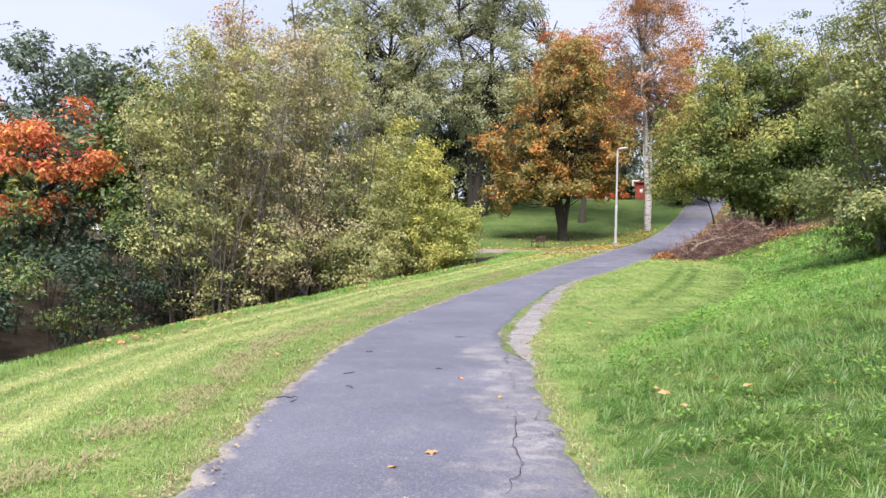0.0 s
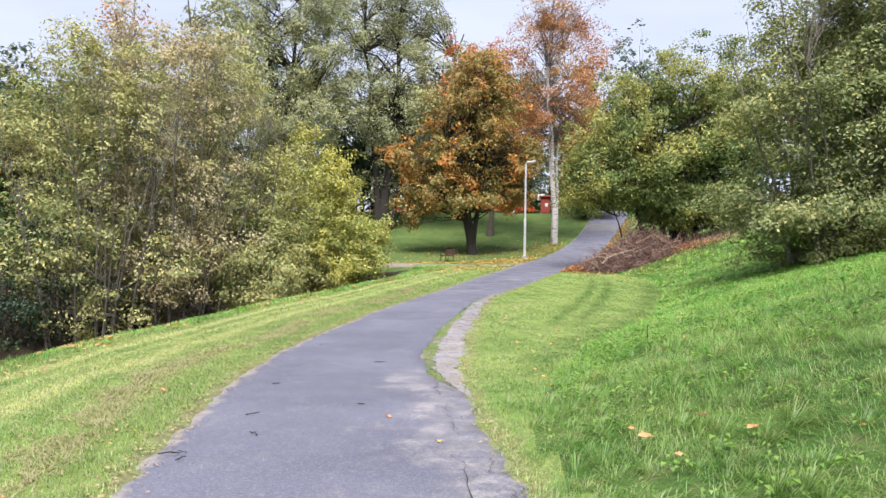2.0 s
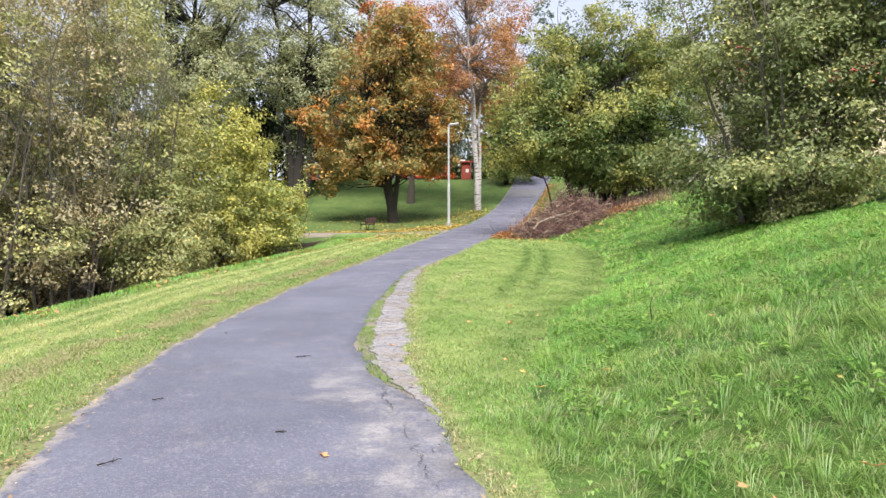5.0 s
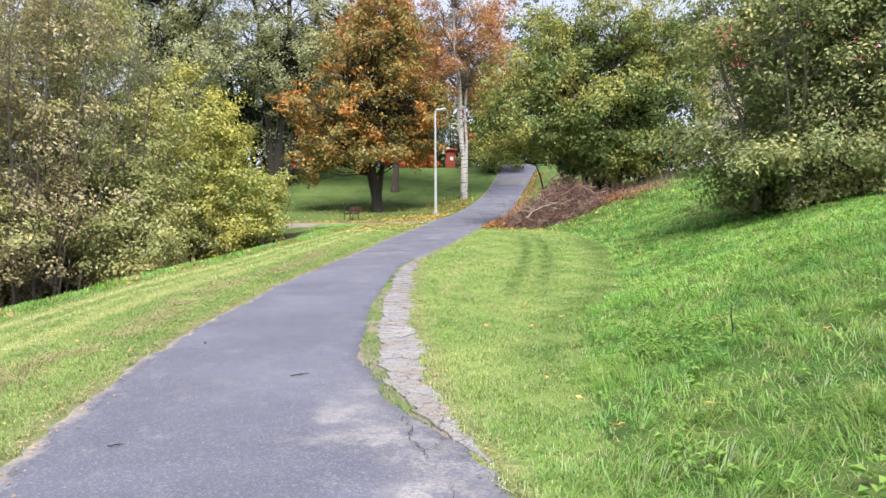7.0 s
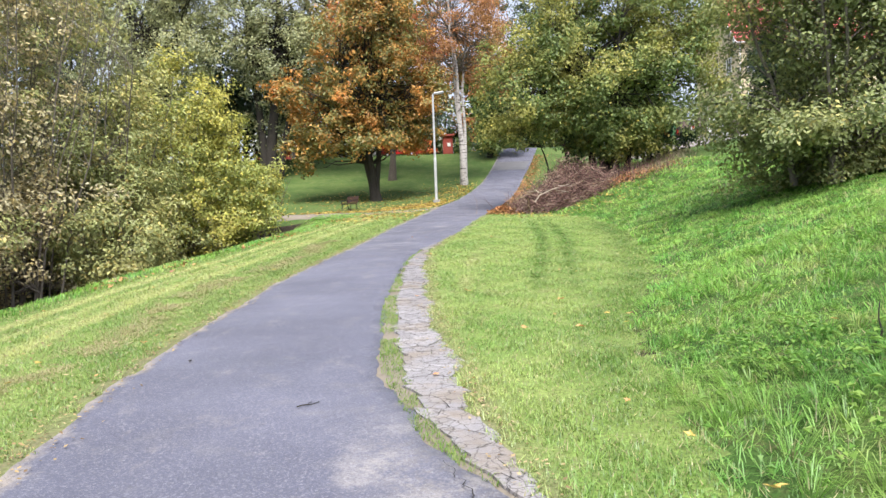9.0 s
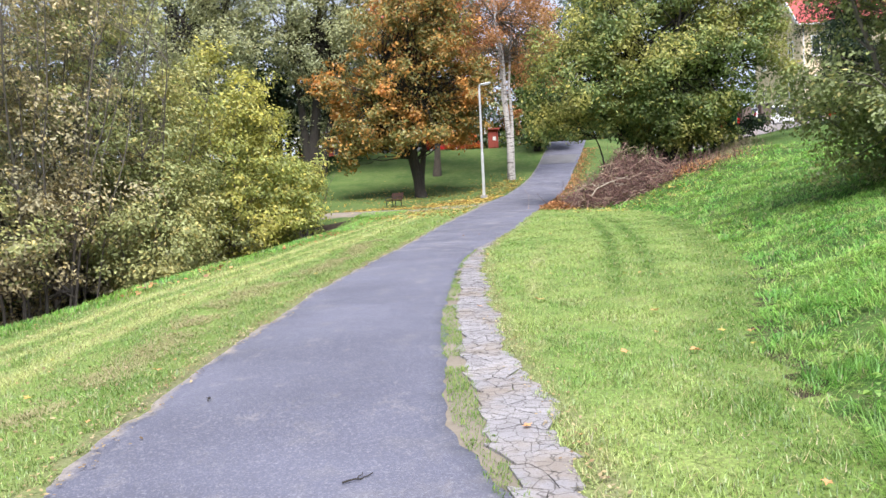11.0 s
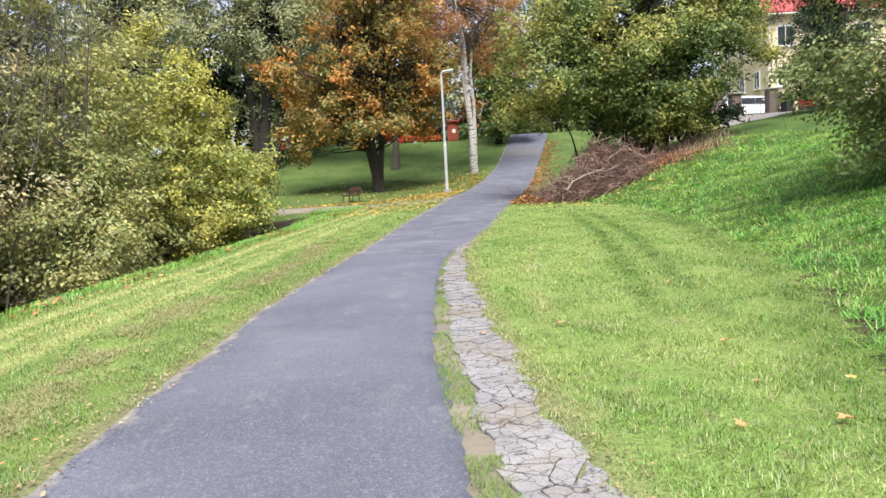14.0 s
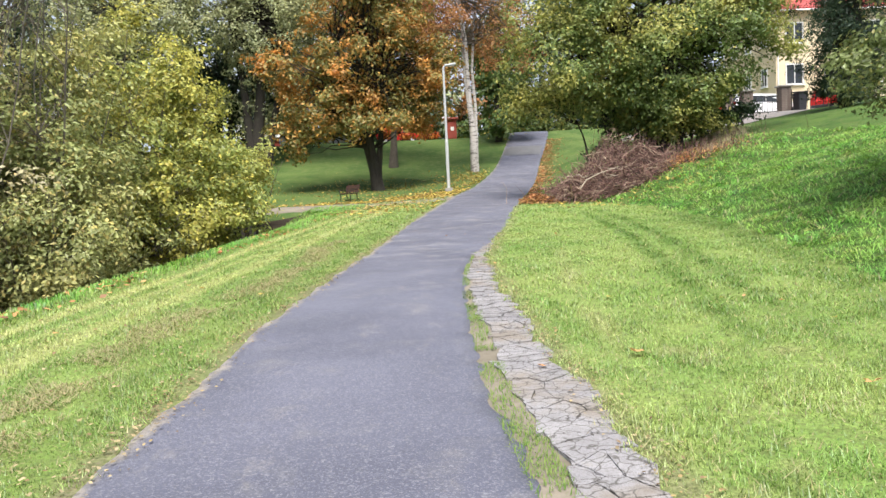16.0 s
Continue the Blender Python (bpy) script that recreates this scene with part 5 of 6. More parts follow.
# ---- lamp, bench, brush ----
def lamp_post(x, y):
    z = h1(x, y)
    t = thing("street_lamp", (x, y, z), "slim galvanised steel lamp post on a concrete footing", "street lamp")
    bm = bmesh.new()
    bmesh.ops.create_cone(bm, cap_ends=True, segments=16, radius1=0.24, radius2=0.20, depth=0.5, matrix=pose(0, 0, -0.08))
    part("footing", bm, M_CONCRETE, t, "round grey concrete footing")
    V, F = tubes([([(0, 0, 0.1), (0, 0, 1.0), (0, 0, 2.6)], [0.085, 0.085, 0.085])], 16)
    mesh_part("lower_pole", sheet_mesh("lower_pole", V, F, True), M_STEEL, t)
    V, F = tubes([([(0, 0, 2.6), (0, 0, 2.66)], [0.095, 0.07])], 16)
    mesh_part("collar", sheet_mesh("collar", V, F, True), M_STEEL, t)
    V, F = tubes([([(0, 0, 2.6), (0, 0, 4.5), (0, 0, 6.35), (0.03, -0.01, 6.5), (0.18, -0.03, 6.56)], [0.068, 0.063, 0.058, 0.052, 0.045])], 14)
    mesh_part("upper_pole", sheet_mesh("upper_pole", V, F, True), M_STEEL, t)
    bm = boxed((0.62, 0.24, 0.11), (0.36, -0.05, 6.58), (0, -6, -8), 0.035)
    head = part("lamp_head", bm, M_STEEL, t, "flat grey lamp head")
    part("lens", boxed((0.40, 0.17, 0.03), (0.40, -0.055, 6.515), (0, -6, -8), 0.01), M_WHITE, head, "milky lamp lens")
    part("hatch", boxed((0.09, 0.012, 0.3), (0, -0.077, 0.9), (0, 0, 0), 0.004), M_STEEL, t)
    return t


lamp_post(0.25, 51.6)


def bench(x, y, turn):
    t = thing("park_bench", (x, y, h1(x, y)), "red-brown slatted park bench with black iron legs", "bench", turn=turn)
    for k in range(4):
        part("seat_slat", boxed((1.3, 0.095, 0.04), (0, -0.17 + 0.115 * k, 0.45), (0, 0, 0), 0.008), M_BENCHWOOD, t)
    for k in range(4):
        part("back_slat", boxed((1.3, 0.032, 0.095), (0, 0.26 + 0.028 * k, 0.56 + 0.112 * k), (-14, 0, 0), 0.008), M_BENCHWOOD, t)
    for sx_ in (-0.5, 0.5):
        V, F = tubes([([(sx_, -0.25, 0), (sx_, -0.2, 0.25), (sx_, -0.2, 0.42)], [0.026] * 3)], 8)
        mesh_part("front_leg", sheet_mesh("front_leg", V, F, True), M_BLACKMETAL, t)
        V, F = tubes([([(sx_, 0.32, 0), (sx_, 0.22, 0.3), (sx_, 0.25, 0.45), (sx_, 0.385, 0.98)], [0.026] * 4)], 8)
        mesh_part("rear_leg", sheet_mesh("rear_leg", V, F, True), M_BLACKMETAL, t)
        V, F = tubes([([(sx_, -0.24, 0.42), (sx_, -0.26, 0.64), (sx_, 0.0, 0.68), (sx_, 0.30, 0.68)], [0.022] * 4)], 8)
        mesh_part("armrest", sheet_mesh("armrest", V, F, True), M_BLACKMETAL, t)
        V, F = tubes([([(sx_, -0.2, 0.42), (sx_, 0.24, 0.42)], [0.02] * 2)], 8)
        mesh_part("crossbar", sheet_mesh("crossbar", V, F, True), M_BLACKMETAL, t)
    t.scale = (0.92, 0.92, 0.86)
    return t


bench(-5.05, 51.6, -52)


def brush_pile(x, y):
    g = rng(7)
    z = h1(x, y)
    t = thing("brush_pile", (x, y, z), "heap of cut reddish-brown dead branches on the grass", "brush pile")
    lines = []

    def crest(cx, cy):
        """Height of the heap over the grass: three overlapping mounds."""
        return 1.15 * math.exp(-((cx + 0.9) / 1.25) ** 2 - (cy / 0.9) ** 2) + 1.2 * math.exp(-((cx - 1.2) / 1.1) ** 2 - ((cy - 0.2) / 0.9) ** 2) + 1.55 * math.exp(-((cx - 0.3) / 0.8) ** 2 - ((cy - 1.1) / 0.6) ** 2) + 0.10

    for _ in range(1700):
        a = g.uniform(0, 6.28)
        r = math.sqrt(g.uniform(0, 1))
        cx, cy = 2.15 * r * math.cos(a), 1.5 * r * math.sin(a)
        top = crest(cx, cy) * g.uniform(0.75, 1.1)
        cz = h1(x + cx, y + cy) - z + g.uniform(0.03, 1) ** 0.7 * top
        th, L = g.uniform(0, 6.28), g.uniform(0.35, 1.3)
        d = np.array([math.cos(th), math.sin(th) * 0.7, g.normal(0.15, 0.55)]) * L / 2
        p = np.array([cx, cy, cz])
        q, w = p - d, p + d
        q[2] = max(q[2], h1(x + q[0], y + q[1]) - z)
        w[2] = max(w[2], h1(x + w[0], y + w[1]) - z)
        lines.append((bent(q, w, g, 0.10, 4, g.uniform(-0.05, 0.2)), np.linspace(g.uniform(0.006, 0.020), 0.005, 4)))
    # sprigs that stand out of the heap
    for _ in range(260):
        cx, cy = g.normal(0.3, 1.2), g.normal(0.5, 0.6)
        base = h1(x + cx, y + cy) - z + 0.6 * crest(cx, cy)
        lines.append((bent((cx, cy, base), (cx + g.normal(0, 0.35), cy + g.normal(0, 0.25), base + g.uniform(0.35, 0.95)), g, 0.08, 4), np.linspace(0.011, 0.004, 4)))
    V, F = tubes(lines, 3)
    tagged(mesh_part("twigwork", sheet_mesh("twigwork", V, F), M_BRUSH, t), "tangled reddish dead twigs", kind="stuff")
    for k in range(9):
        a = g.uniform(0, 6.28)
        p = np.array([g.uniform(-1.6, 1.6), g.uniform(-1.2, 0.4), g.uniform(0.35, 0.8)])
        d = np.array([math.cos(a), math.sin(a) * 0.6, g.normal(0, 0.2)]) * g.uniform(0.4, 0.9)
        V, F = tubes([(bent(p - d, p + d, g, 0.05, 6), np.linspace(0.02, 0.01, 6))], 6)
        mesh_part("branch", sheet_mesh("branch", V, F, True), M_PALEWOOD if k < 4 else M_BRUSH, t)
    V, F = tubes([(np.array([(-1.5, -1.9, 0.05), (-1.25, -1.75, 0.35), (-0.6, -1.4, 0.6), (0.2, -1.0, 0.8)]), np.array([0.024, 0.022, 0.018, 0.012]))], 8)
    mesh_part("branch", sheet_mesh("branch", V, F, True), M_PALEWOOD, t)
    lx_, ly_ = g.normal(0, 1.0, 900), g.normal(0.2, 0.6, 900)
    lv = np.stack([lx_, ly_, [h1(x + p, y + q) - z + g.uniform(0.1, 1) * crest(p, q) for p, q in zip(lx_, ly_)]], 1)
    V, F = leaf_quads(lv, 0.08, g)
    tagged(mesh_part("withered_leaves", sheet_mesh("withered_leaves", V, F), M_BRUSH, t), kind="stuff")
    return t


brush_pile(5.35, 39.9)


def dry_stalks():
    """Dead brown plants on the slope under the linden."""
    g = rng(9)
    lines = []
    for _ in range(330):
        x, y = g.normal(8.8, 1.3), g.normal(40.6, 0.9)
        z = h1(x, y)
        hgt = g.uniform(0.25, 0.8)
        lines.append((bent((x, y, z - 0.02), (x + g.normal(0, 0.18), y + g.normal(0, 0.15), z + hgt), g, 0.06, 4), np.linspace(0.010, 0.004, 4)))
    V, F = tubes(lines, 3)
    stuff("dry_stalks", V, F, M_BRUSH, "dead brown plant stalks on the slope under the linden", "dead plants")


dry_stalks()

# tall dry grass on the crest beside the linden
g = rng(19)
yy = g.uniform(40.8, 49.5, 2600)
xx = np.interp(yy, [40.8, 43, 46, 49.5], [10.0, 11.2, 12.6, 13.8]) + g.normal(0, 0.55, 2600)
V, F = blades_long(np.stack([xx, yy, height(xx, yy) - 0.01], 1), 0.38, 0.014, g, 0.5)
stuff("dry_grass", V, F, M_STRAW, "tall dry straw-coloured grass on the crest beside the linden")


# ---- house, yard, cars, far buildings ----
def window(parent, w, h, at, turn=0, panes=2):
    """A white-framed window standing proud of a wall that faces -y before it is turned."""
    m = pose(*at, 0, 0, turn)
    bm = bmesh.new()
    for sx_ in (-1, 1):
        box(bm, (0.09, 0.10, h), (sx_ * (w / 2 - 0.045), 0, 0))
    for sz in (-1, 1):
        box(bm, (w - 0.18, 0.10, 0.09), (0, 0, sz * (h / 2 - 0.045)))
    for k in range(1, panes):
        box(bm, (0.06, 0.09, h - 0.18), (-w / 2 + w * k / panes, 0, 0))
    bm.transform(m)
    win = part("window", bm, M_WHITE, parent, "white-framed window")
    for k in range(panes):
        pw = (w - 0.18) / panes
        bm = boxed((pw - 0.06, 0.03, h - 0.19), (-w / 2 + 0.09 + pw * (k + 0.5), 0.01, 0))
        bm.transform(m)
        part("pane", bm, M_GLASS, win)
    bm = boxed((w + 0.12, 0.2, 0.05), (0, -0.05, -h / 2 - 0.03), (0, 0, 0), 0.01)
    bm.transform(m)
    part("sill", bm, M_WHITE, win)
    return win


def gable_house(name, x, y, w, d, eave, ridge, wall, roof, label, windows=(), turn=0.0, over=0.45):
    """Ridge along x, gables to the sides; the corner at (x, y) is its front left."""
    z = min(h1(x, y), h1(x + w, y), h1(x, y + d)) - 0.1
    t = thing(name, (x, y, z), label, "house", turn=turn)
    bm = bmesh.new()
    b = [bm.verts.new(v) for v in ((0, 0, 0), (w, 0, 0), (w, d, 0), (0, d, 0), (0, 0, eave), (w, 0, eave), (w, d, eave), (0, d, eave), (0, d / 2, ridge), (w, d / 2, ridge))]
    for fc in ((0, 1, 5, 4), (2, 3, 7, 6), (1, 2, 6, 9, 5), (3, 0, 4, 8, 7), (4, 5, 9, 8), (6, 7, 8, 9), (3, 2, 1, 0)):
        bm.faces.new([b[q] for q in fc])
    part("wall", bm, wall, t)
    s = (ridge - eave) / (d / 2)
    for sgn in (0, 1):
        bm = bmesh.new()
        y0, y1 = (-over, d / 2) if sgn == 0 else (d + over, d / 2)
        z0, z1 = eave - s * over + 0.06, ridge + 0.06
        q = [(-over, y0, z0), (w + over, y0, z0), (w + over, y1, z1), (-over, y1, z1)]
        lo = [bm.verts.new(v) for v in q]
        hi = [bm.verts.new((v[0], v[1], v[2] + 0.14)) for v in q]
        bm.faces.new(lo)
        bm.faces.new(hi)
        for k in range(4):
            bm.faces.new((lo[k], lo[(k + 1) % 4], hi[(k + 1) % 4], hi[k]))
        bmesh.ops.recalc_face_normals(bm, faces=bm.faces)
        part("roof", bm, roof, t)
        for gx_ in (-over - 0.03, w + over + 0.03):
            bm = bmesh.new()
            L = math.hypot(y1 - y0, z1 - z0)
            box(bm, (0.06, L, 0.26), (gx_, (y0 + y1) / 2, (z0 + z1) / 2 - 0.02), (math.degrees(math.atan2(z1 - z0, y1 - y0)), 0, 0))
            part("bargeboard", bm, M_WHITE, t)
    part("gutter", boxed((w + 2 * over, 0.12, 0.12), (w / 2, -over - 0.05, eave - s * over + 0.02), (0, 0, 0), 0.03), M_WHITE, t)
    V, F = tubes([([(0.12, -0.06, eave - 0.1), (0.12, -0.06, 0.1)], [0.05, 0.05])], 8)
    mesh_part("downpipe", sheet_mesh("downpipe", V, F, True), M_WHITE, t)
    for (face, u, zc, ww, hh) in windows:
        if face == "front":
            window(t, ww, hh, (u, -0.03, zc))
        else:
            window(t, ww, hh, (-0.03, u, zc), -90)
    return t


rows = []
for zc in (3.85, 6.75):
    for u in (1.35, 4.2, 7.2, 10.2):
        rows.append(("front", u, zc, 1.35, 1.5))
    for u in (1.6, 4.0, 6.4):
        rows.append(("side", u, zc, 0.9, 1.35))
gable_house("house", 24.9, 64.0, 12.5, 8.2, 8.7, 13.1, M_HOUSE, M_ROOF, "yellow rendered two-storey house with a red roof", rows)
gable_house("house", -19.5, 97, 7.5, 7, 2.6, 4.6, M_REDWOOD, M_WHITE, "low red wooden house with a white roof edge", [("front", 2, 1.5, 1.2, 1.1), ("front", 5.4, 1.5, 1.2, 1.1)])
gable_house("house", -50, 57, 11, 8, 5.0, 8.0, M_WHITE, M_GREYROOF, "white house behind the trees across the creek", [("front", 2.4, 1.8, 1.2, 1.3), ("front", 5.6, 1.8, 1.2, 1.3), ("front", 8.8, 1.8, 1.2, 1.3), ("front", 4, 4.0, 1.2, 1.2), ("front", 7, 4.0, 1.2, 1.2)])
gable_house("house", -9, 104, 9, 7, 4.2, 7.2, M_WHITE, M_ROOF, "pale house with a red roof beyond the street", [("front", 2, 1.8, 1.2, 1.3), ("front", 4.5, 1.8, 1.2, 1.3), ("front", 7, 1.8, 1.2, 1.3)])


def kiosk(x, y):
    t = thing("kiosk", (x, y, h1(x, y)), "narrow red wooden kiosk with a wide flat top", "kiosk")
    part("body", boxed((0.95, 0.95, 1.75), (0, 0, 0.85), (0, 0, 0), 0.02), M_REDWOOD, t)
    part("roof", boxed((1.35, 1.35, 0.16), (0, 0, 1.80), (0, 0, 0), 0.03), M_REDWOOD, t)
    door = part("door", boxed((0.62, 0.04, 1.4), (0, -0.49, 0.78), (0, 0, 0), 0.01), M_REDWOOD, t)
    part("panel", boxed((0.3, 0.02, 0.35), (0.1, -0.52, 0.9), (0, 0, 0), 0.005), M_WHITE, door, "small white panel")
    return t


kiosk(2.75, 79.4)


def car(x, y, turn, paint, label, length=4.3, height_=1.48, group="parked cars", van=False):
    """A parked car; its nose points to +x before it is turned."""
    t = thing("car", (x, y, h1(x, y) + 0.03), label, "car", group, turn)
    L, H, W = length, height_, 1.74
    a = 0.30 * L
    if van:
        prof = [(-L / 2, 0.35), (-L / 2, H * 0.96), (-L / 2 + 0.15, H), (L * 0.22, H), (L * 0.36, H * 0.58), (L / 2 - 0.05, H * 0.50), (L / 2, 0.35)]
    else:
        prof = [(-L / 2 + 0.03, 0.32), (-L / 2, 0.75), (-L / 2 + 0.12, 0.98), (-L / 2 + 0.42, H - 0.06), (-L * 0.18, H), (L * 0.10, H - 0.04), (L * 0.27, 0.98), (L / 2 - 0.18, 0.82), (L / 2, 0.62), (L / 2 - 0.02, 0.32)]
    bm = bmesh.new()
    rings = []
    for yy, k in ((-W / 2, 0.93), (-W / 2 + 0.10, 1.0), (W / 2 - 0.10, 1.0), (W / 2, 0.93)):
        ring = []
        for (px_, pz) in prof:
            tuck = 0.16 * max(0, (pz - 0.95) / (H - 0.95)) if abs(yy) > W / 2 - 0.05 else 0.10 * max(0, (pz - 0.95) / (H - 0.95))
            ring.append(bm.verts.new((px_ * (k if pz < 0.5 else 0.985 if abs(yy) > W / 2 - 0.05 else 1), yy - math.copysign(tuck, yy), pz)))
        rings.append(ring)
    n_ = len(prof)
    for r0, r1 in zip(rings, rings[1:]):
        for k in range(n_):
            bm.faces.new((r0[k], r0[(k + 1) % n_], r1[(k + 1) % n_], r1[k]))
    bm.faces.new(rings[0])
    bm.faces.new(rings[-1])
    bmesh.ops.recalc_face_normals(bm, faces=bm.faces)
    bmesh.ops.bevel(bm, geom=list(bm.edges), offset=0.03, segments=1, affect="EDGES")
    part("body", bm, paint, t, smooth=False)
    for sgn in (-1, 1):
        yy = sgn * (W / 2 - 0.055)
        for (x0, x1, xt0, xt1) in ((-L / 2 + 0.42, -0.28, -L / 2 + 0.62, -0.28), (-0.22, L * 0.22, -0.22, L * 0.10)):
            bm = bmesh.new()
            lo_, hi_ = 0.97, H - 0.14
            q = [(x0, yy + sgn * 0.03, lo_), (x1, yy + sgn * 0.03, lo_), (xt1, yy - sgn * 0.055, hi_), (xt0, yy - sgn * 0.055, hi_)]
            vs = [bm.verts.new(v) for v in q]
            ws = [bm.verts.new((v[0], v[1] - sgn * 0.05, v[2])) for v in q]
            bm.faces.new(vs)
            bm.faces.new(ws)
            for k in range(4):
                bm.faces.new((vs[k], vs[(k + 1) % 4], ws[(k + 1) % 4], ws[k]))
            bmesh.ops.recalc_face_normals(bm, faces=bm.faces)
            part("side_window", bm, M_GLASS, t)
        for wx in (-0.30 * L, 0.31 * L):
            bm = bmesh.new()
            bmesh.ops.create_cone(bm, cap_ends=True, segments=20, radius1=0.31, radius2=0.31, depth=0.2, matrix=pose(wx, sgn * (W / 2 - 0.08), 0.31, 90))
            wh = part("wheel", bm, M_TYRE, t)
            bm = bmesh.new()
            bmesh.ops.create_cone(bm, cap_ends=True, segments=14, radius1=0.20, radius2=0.17, depth=0.22, matrix=pose(wx, sgn * (W / 2 - 0.075), 0.31, 90))
            part("rim", bm, M_STEEL, wh)
        part("tail_lamp", boxed((0.10, 0.22, 0.26), (-L / 2 + 0.06, sgn * (W / 2 - 0.16), 0.86), (0, 0, 0), 0.02), M_TAIL, t)
        part("headlamp", boxed((0.2, 0.32, 0.12), (L / 2 - 0.12, sgn * (W / 2 - 0.25), 0.70), (0, 0, 0), 0.03), M_GLASS, t)
    if not van:
        part("rear_window", boxed((0.04, 1.2, 0.44), (-L / 2 + 0.245, 0, 1.19), (0, 34, 0), 0.01), M_GLASS, t)
        part("windscreen", boxed((0.04, 1.25, 0.62), (L * 0.19, 0, 1.20), (0, -52, 0), 0.01), M_GLASS, t)
    part("rear_bumper", boxed((0.12, 1.6, 0.18), (-L / 2 + 0.04, 0, 0.45), (0, 0, 0), 0.03), M_BINBLACK, t)
    return t


car(20.2, 57.0, 8, M_CARWHITE, "white estate car parked behind the brick gate pillars", 4.8)
car(24.2, 55.6, 40, M_CARRED, "red car parked beside the dark conifer", 4.2)
car(13.9, 53.4, 15, M_CARRED, "red car parked behind the linden tree", 4.2)
car(-6.6, 83.2, 4, M_CARWHITE, "white car parked on the far street", 4.3)
car(-11.0, 83.6, 2, M_CARSILVER, "silver car parked on the far street", 4.3)


def sign_board(x, y):
    t = thing("sign_board", (x, y, h1(x, y)), "small white sign board on a steel post by the street", "sign")
    V, F = tubes([([(0, 0, -0.1), (0, 0, 2.0)], [0.035, 0.035])], 8)
    mesh_part("post", sheet_mesh("post", V, F, True), M_STEEL, t)
    part("board", boxed((0.75, 0.04, 0.62), (0, -0.05, 1.72), (0, 0, 0), 0.02), M_WHITE, t)


sign_board(2.3, 79.2)
car(-2.0, 83.6, 3, M_CARRED, "red car parked on the far street", 4.2)


def gate_pillar(x, y, hgt):
    z = h1(x, y)
    t = thing("gate_pillar", (x, y, z), "square brick gate pillar with a flat concrete cap", "gate pillar", "gate pillars")
    part("core", boxed((0.50, 0.50, hgt), (0, 0, hgt / 2 - 0.05)), M_MORTAR, t)
    bm0 = boxed((0.275, 0.13, 0.085), (0, 0, 0), (0, 0, 0), 0.006)
    me = bpy.data.meshes.new("brick")
    bm0.to_mesh(me)
    bm0.free()
    me.materials.append(M_BRICK)
    rows_ = int(hgt / 0.1)
    for r in range(rows_):
        for k in range(4):
            for s in (-1, 1):
                ob = new("brick", me)
                ob.parent = t
                a = 90 * k
                off = (0.145 * s, -0.20, 0.05 + 0.1 * r) if r % 2 == 0 else (0.145 * s + 0.0, -0.20, 0.05 + 0.1 * r)
                ob.matrix_local = pose(0, 0, 0, 0, 0, a) @ pose(off[0] - (0.06 if r % 2 else 0) * (1 if k % 2 else -1) * 0.3, off[1], off[2])
    part("cap", boxed((0.74, 0.74, 0.09), (0, 0, rows_ * 0.1 + 0.045), (0, 0, 0), 0.02), M_CONCRETE, t, "flat grey concrete cap")
    return t


gate_pillar(17.5, 53.5, 1.4)
gate_pillar(19.6, 53.3, 1.5)


def iron_fence(x0, y0, x1, y1):
    z0, z1 = h1(x0, y0), h1(x1, y1)
    t = thing("iron_fence", (x0, y0, z0), "low black iron bar fence of the house yard", "fence", "yard fences")
    n_ = max(2, int(math.hypot(x1 - x0, y1 - y0) / 0.14))
    for k in range(n_ + 1):
        u = k / n_
        post = k % 12 == 0
        V, F = tubes([([(u * (x1 - x0), u * (y1 - y0), u * (z1 - z0) - 0.05), (u * (x1 - x0), u * (y1 - y0), u * (z1 - z0) + (1.35 if post else 1.05))], [0.03 if post else 0.011] * 2)], 6)
        mesh_part("post" if post else "bar", sheet_mesh("bar", V, F), M_BLACKMETAL, t)
    for hz in (0.15, 1.0):
        V, F = tubes([([(0, 0, hz), (x1 - x0, y1 - y0, hz + z1 - z0)], [0.018] * 2)], 6)
        mesh_part("rail", sheet_mesh("rail", V, F), M_BLACKMETAL, t)
    return t


iron_fence(17.85, 53.48, 19.25, 53.35)
iron_fence(20.0, 53.2, 24.5, 52.4)
iron_fence(14.4, 53.9, 17.15, 53.52)


def wheelie_bin(x, y, turn, mat, label):
    t = thing("wheelie_bin", (x, y, h1(x, y) + 0.04), label, "bin", "wheelie bins", turn)
    bm = bmesh.new()
    bmesh.ops.create_cone(bm, cap_ends=True, segments=4, radius1=0.34, radius2=0.42, depth=0.95, matrix=pose(0, 0, 0.52, 0, 0, 45))
    bmesh.ops.bevel(bm, geom=list(bm.edges), offset=0.03, segments=1, affect="EDGES")
    part("body", bm, mat, t)
    part("lid", boxed((0.64, 0.68, 0.07), (0, 0, 1.04), (4, 0, 0), 0.025), mat, t)
    part("handle", boxed((0.5, 0.05, 0.05), (0, 0.36, 0.98), (0, 0, 0), 0.015), mat, t)
    for s in (-1, 1):
        bm = bmesh.new()
        bmesh.ops.create_cone(bm, cap_ends=True, segments=14, radius1=0.1, radius2=0.1, depth=0.06, matrix=pose(0.27 * s, 0.26, 0.1, 0, 90, 0))
        part("wheel", bm, M_TYRE, t)
    return t


wheelie_bin(20.2, 52.7, 10, M_BINBLACK, "dark grey wheelie bin beside the gate pillar")
wheelie_bin(15.3, 53.0, 20, M_BINGREEN, "green wheelie bin at the yard edge")
wheelie_bin(14.5, 53.1, 8, M_BINGREEN, "green wheelie bin at the yard edge")
wheelie_bin(16.1, 53.0, 12, M_BRICK, "brown wheelie bin at the yard edge")


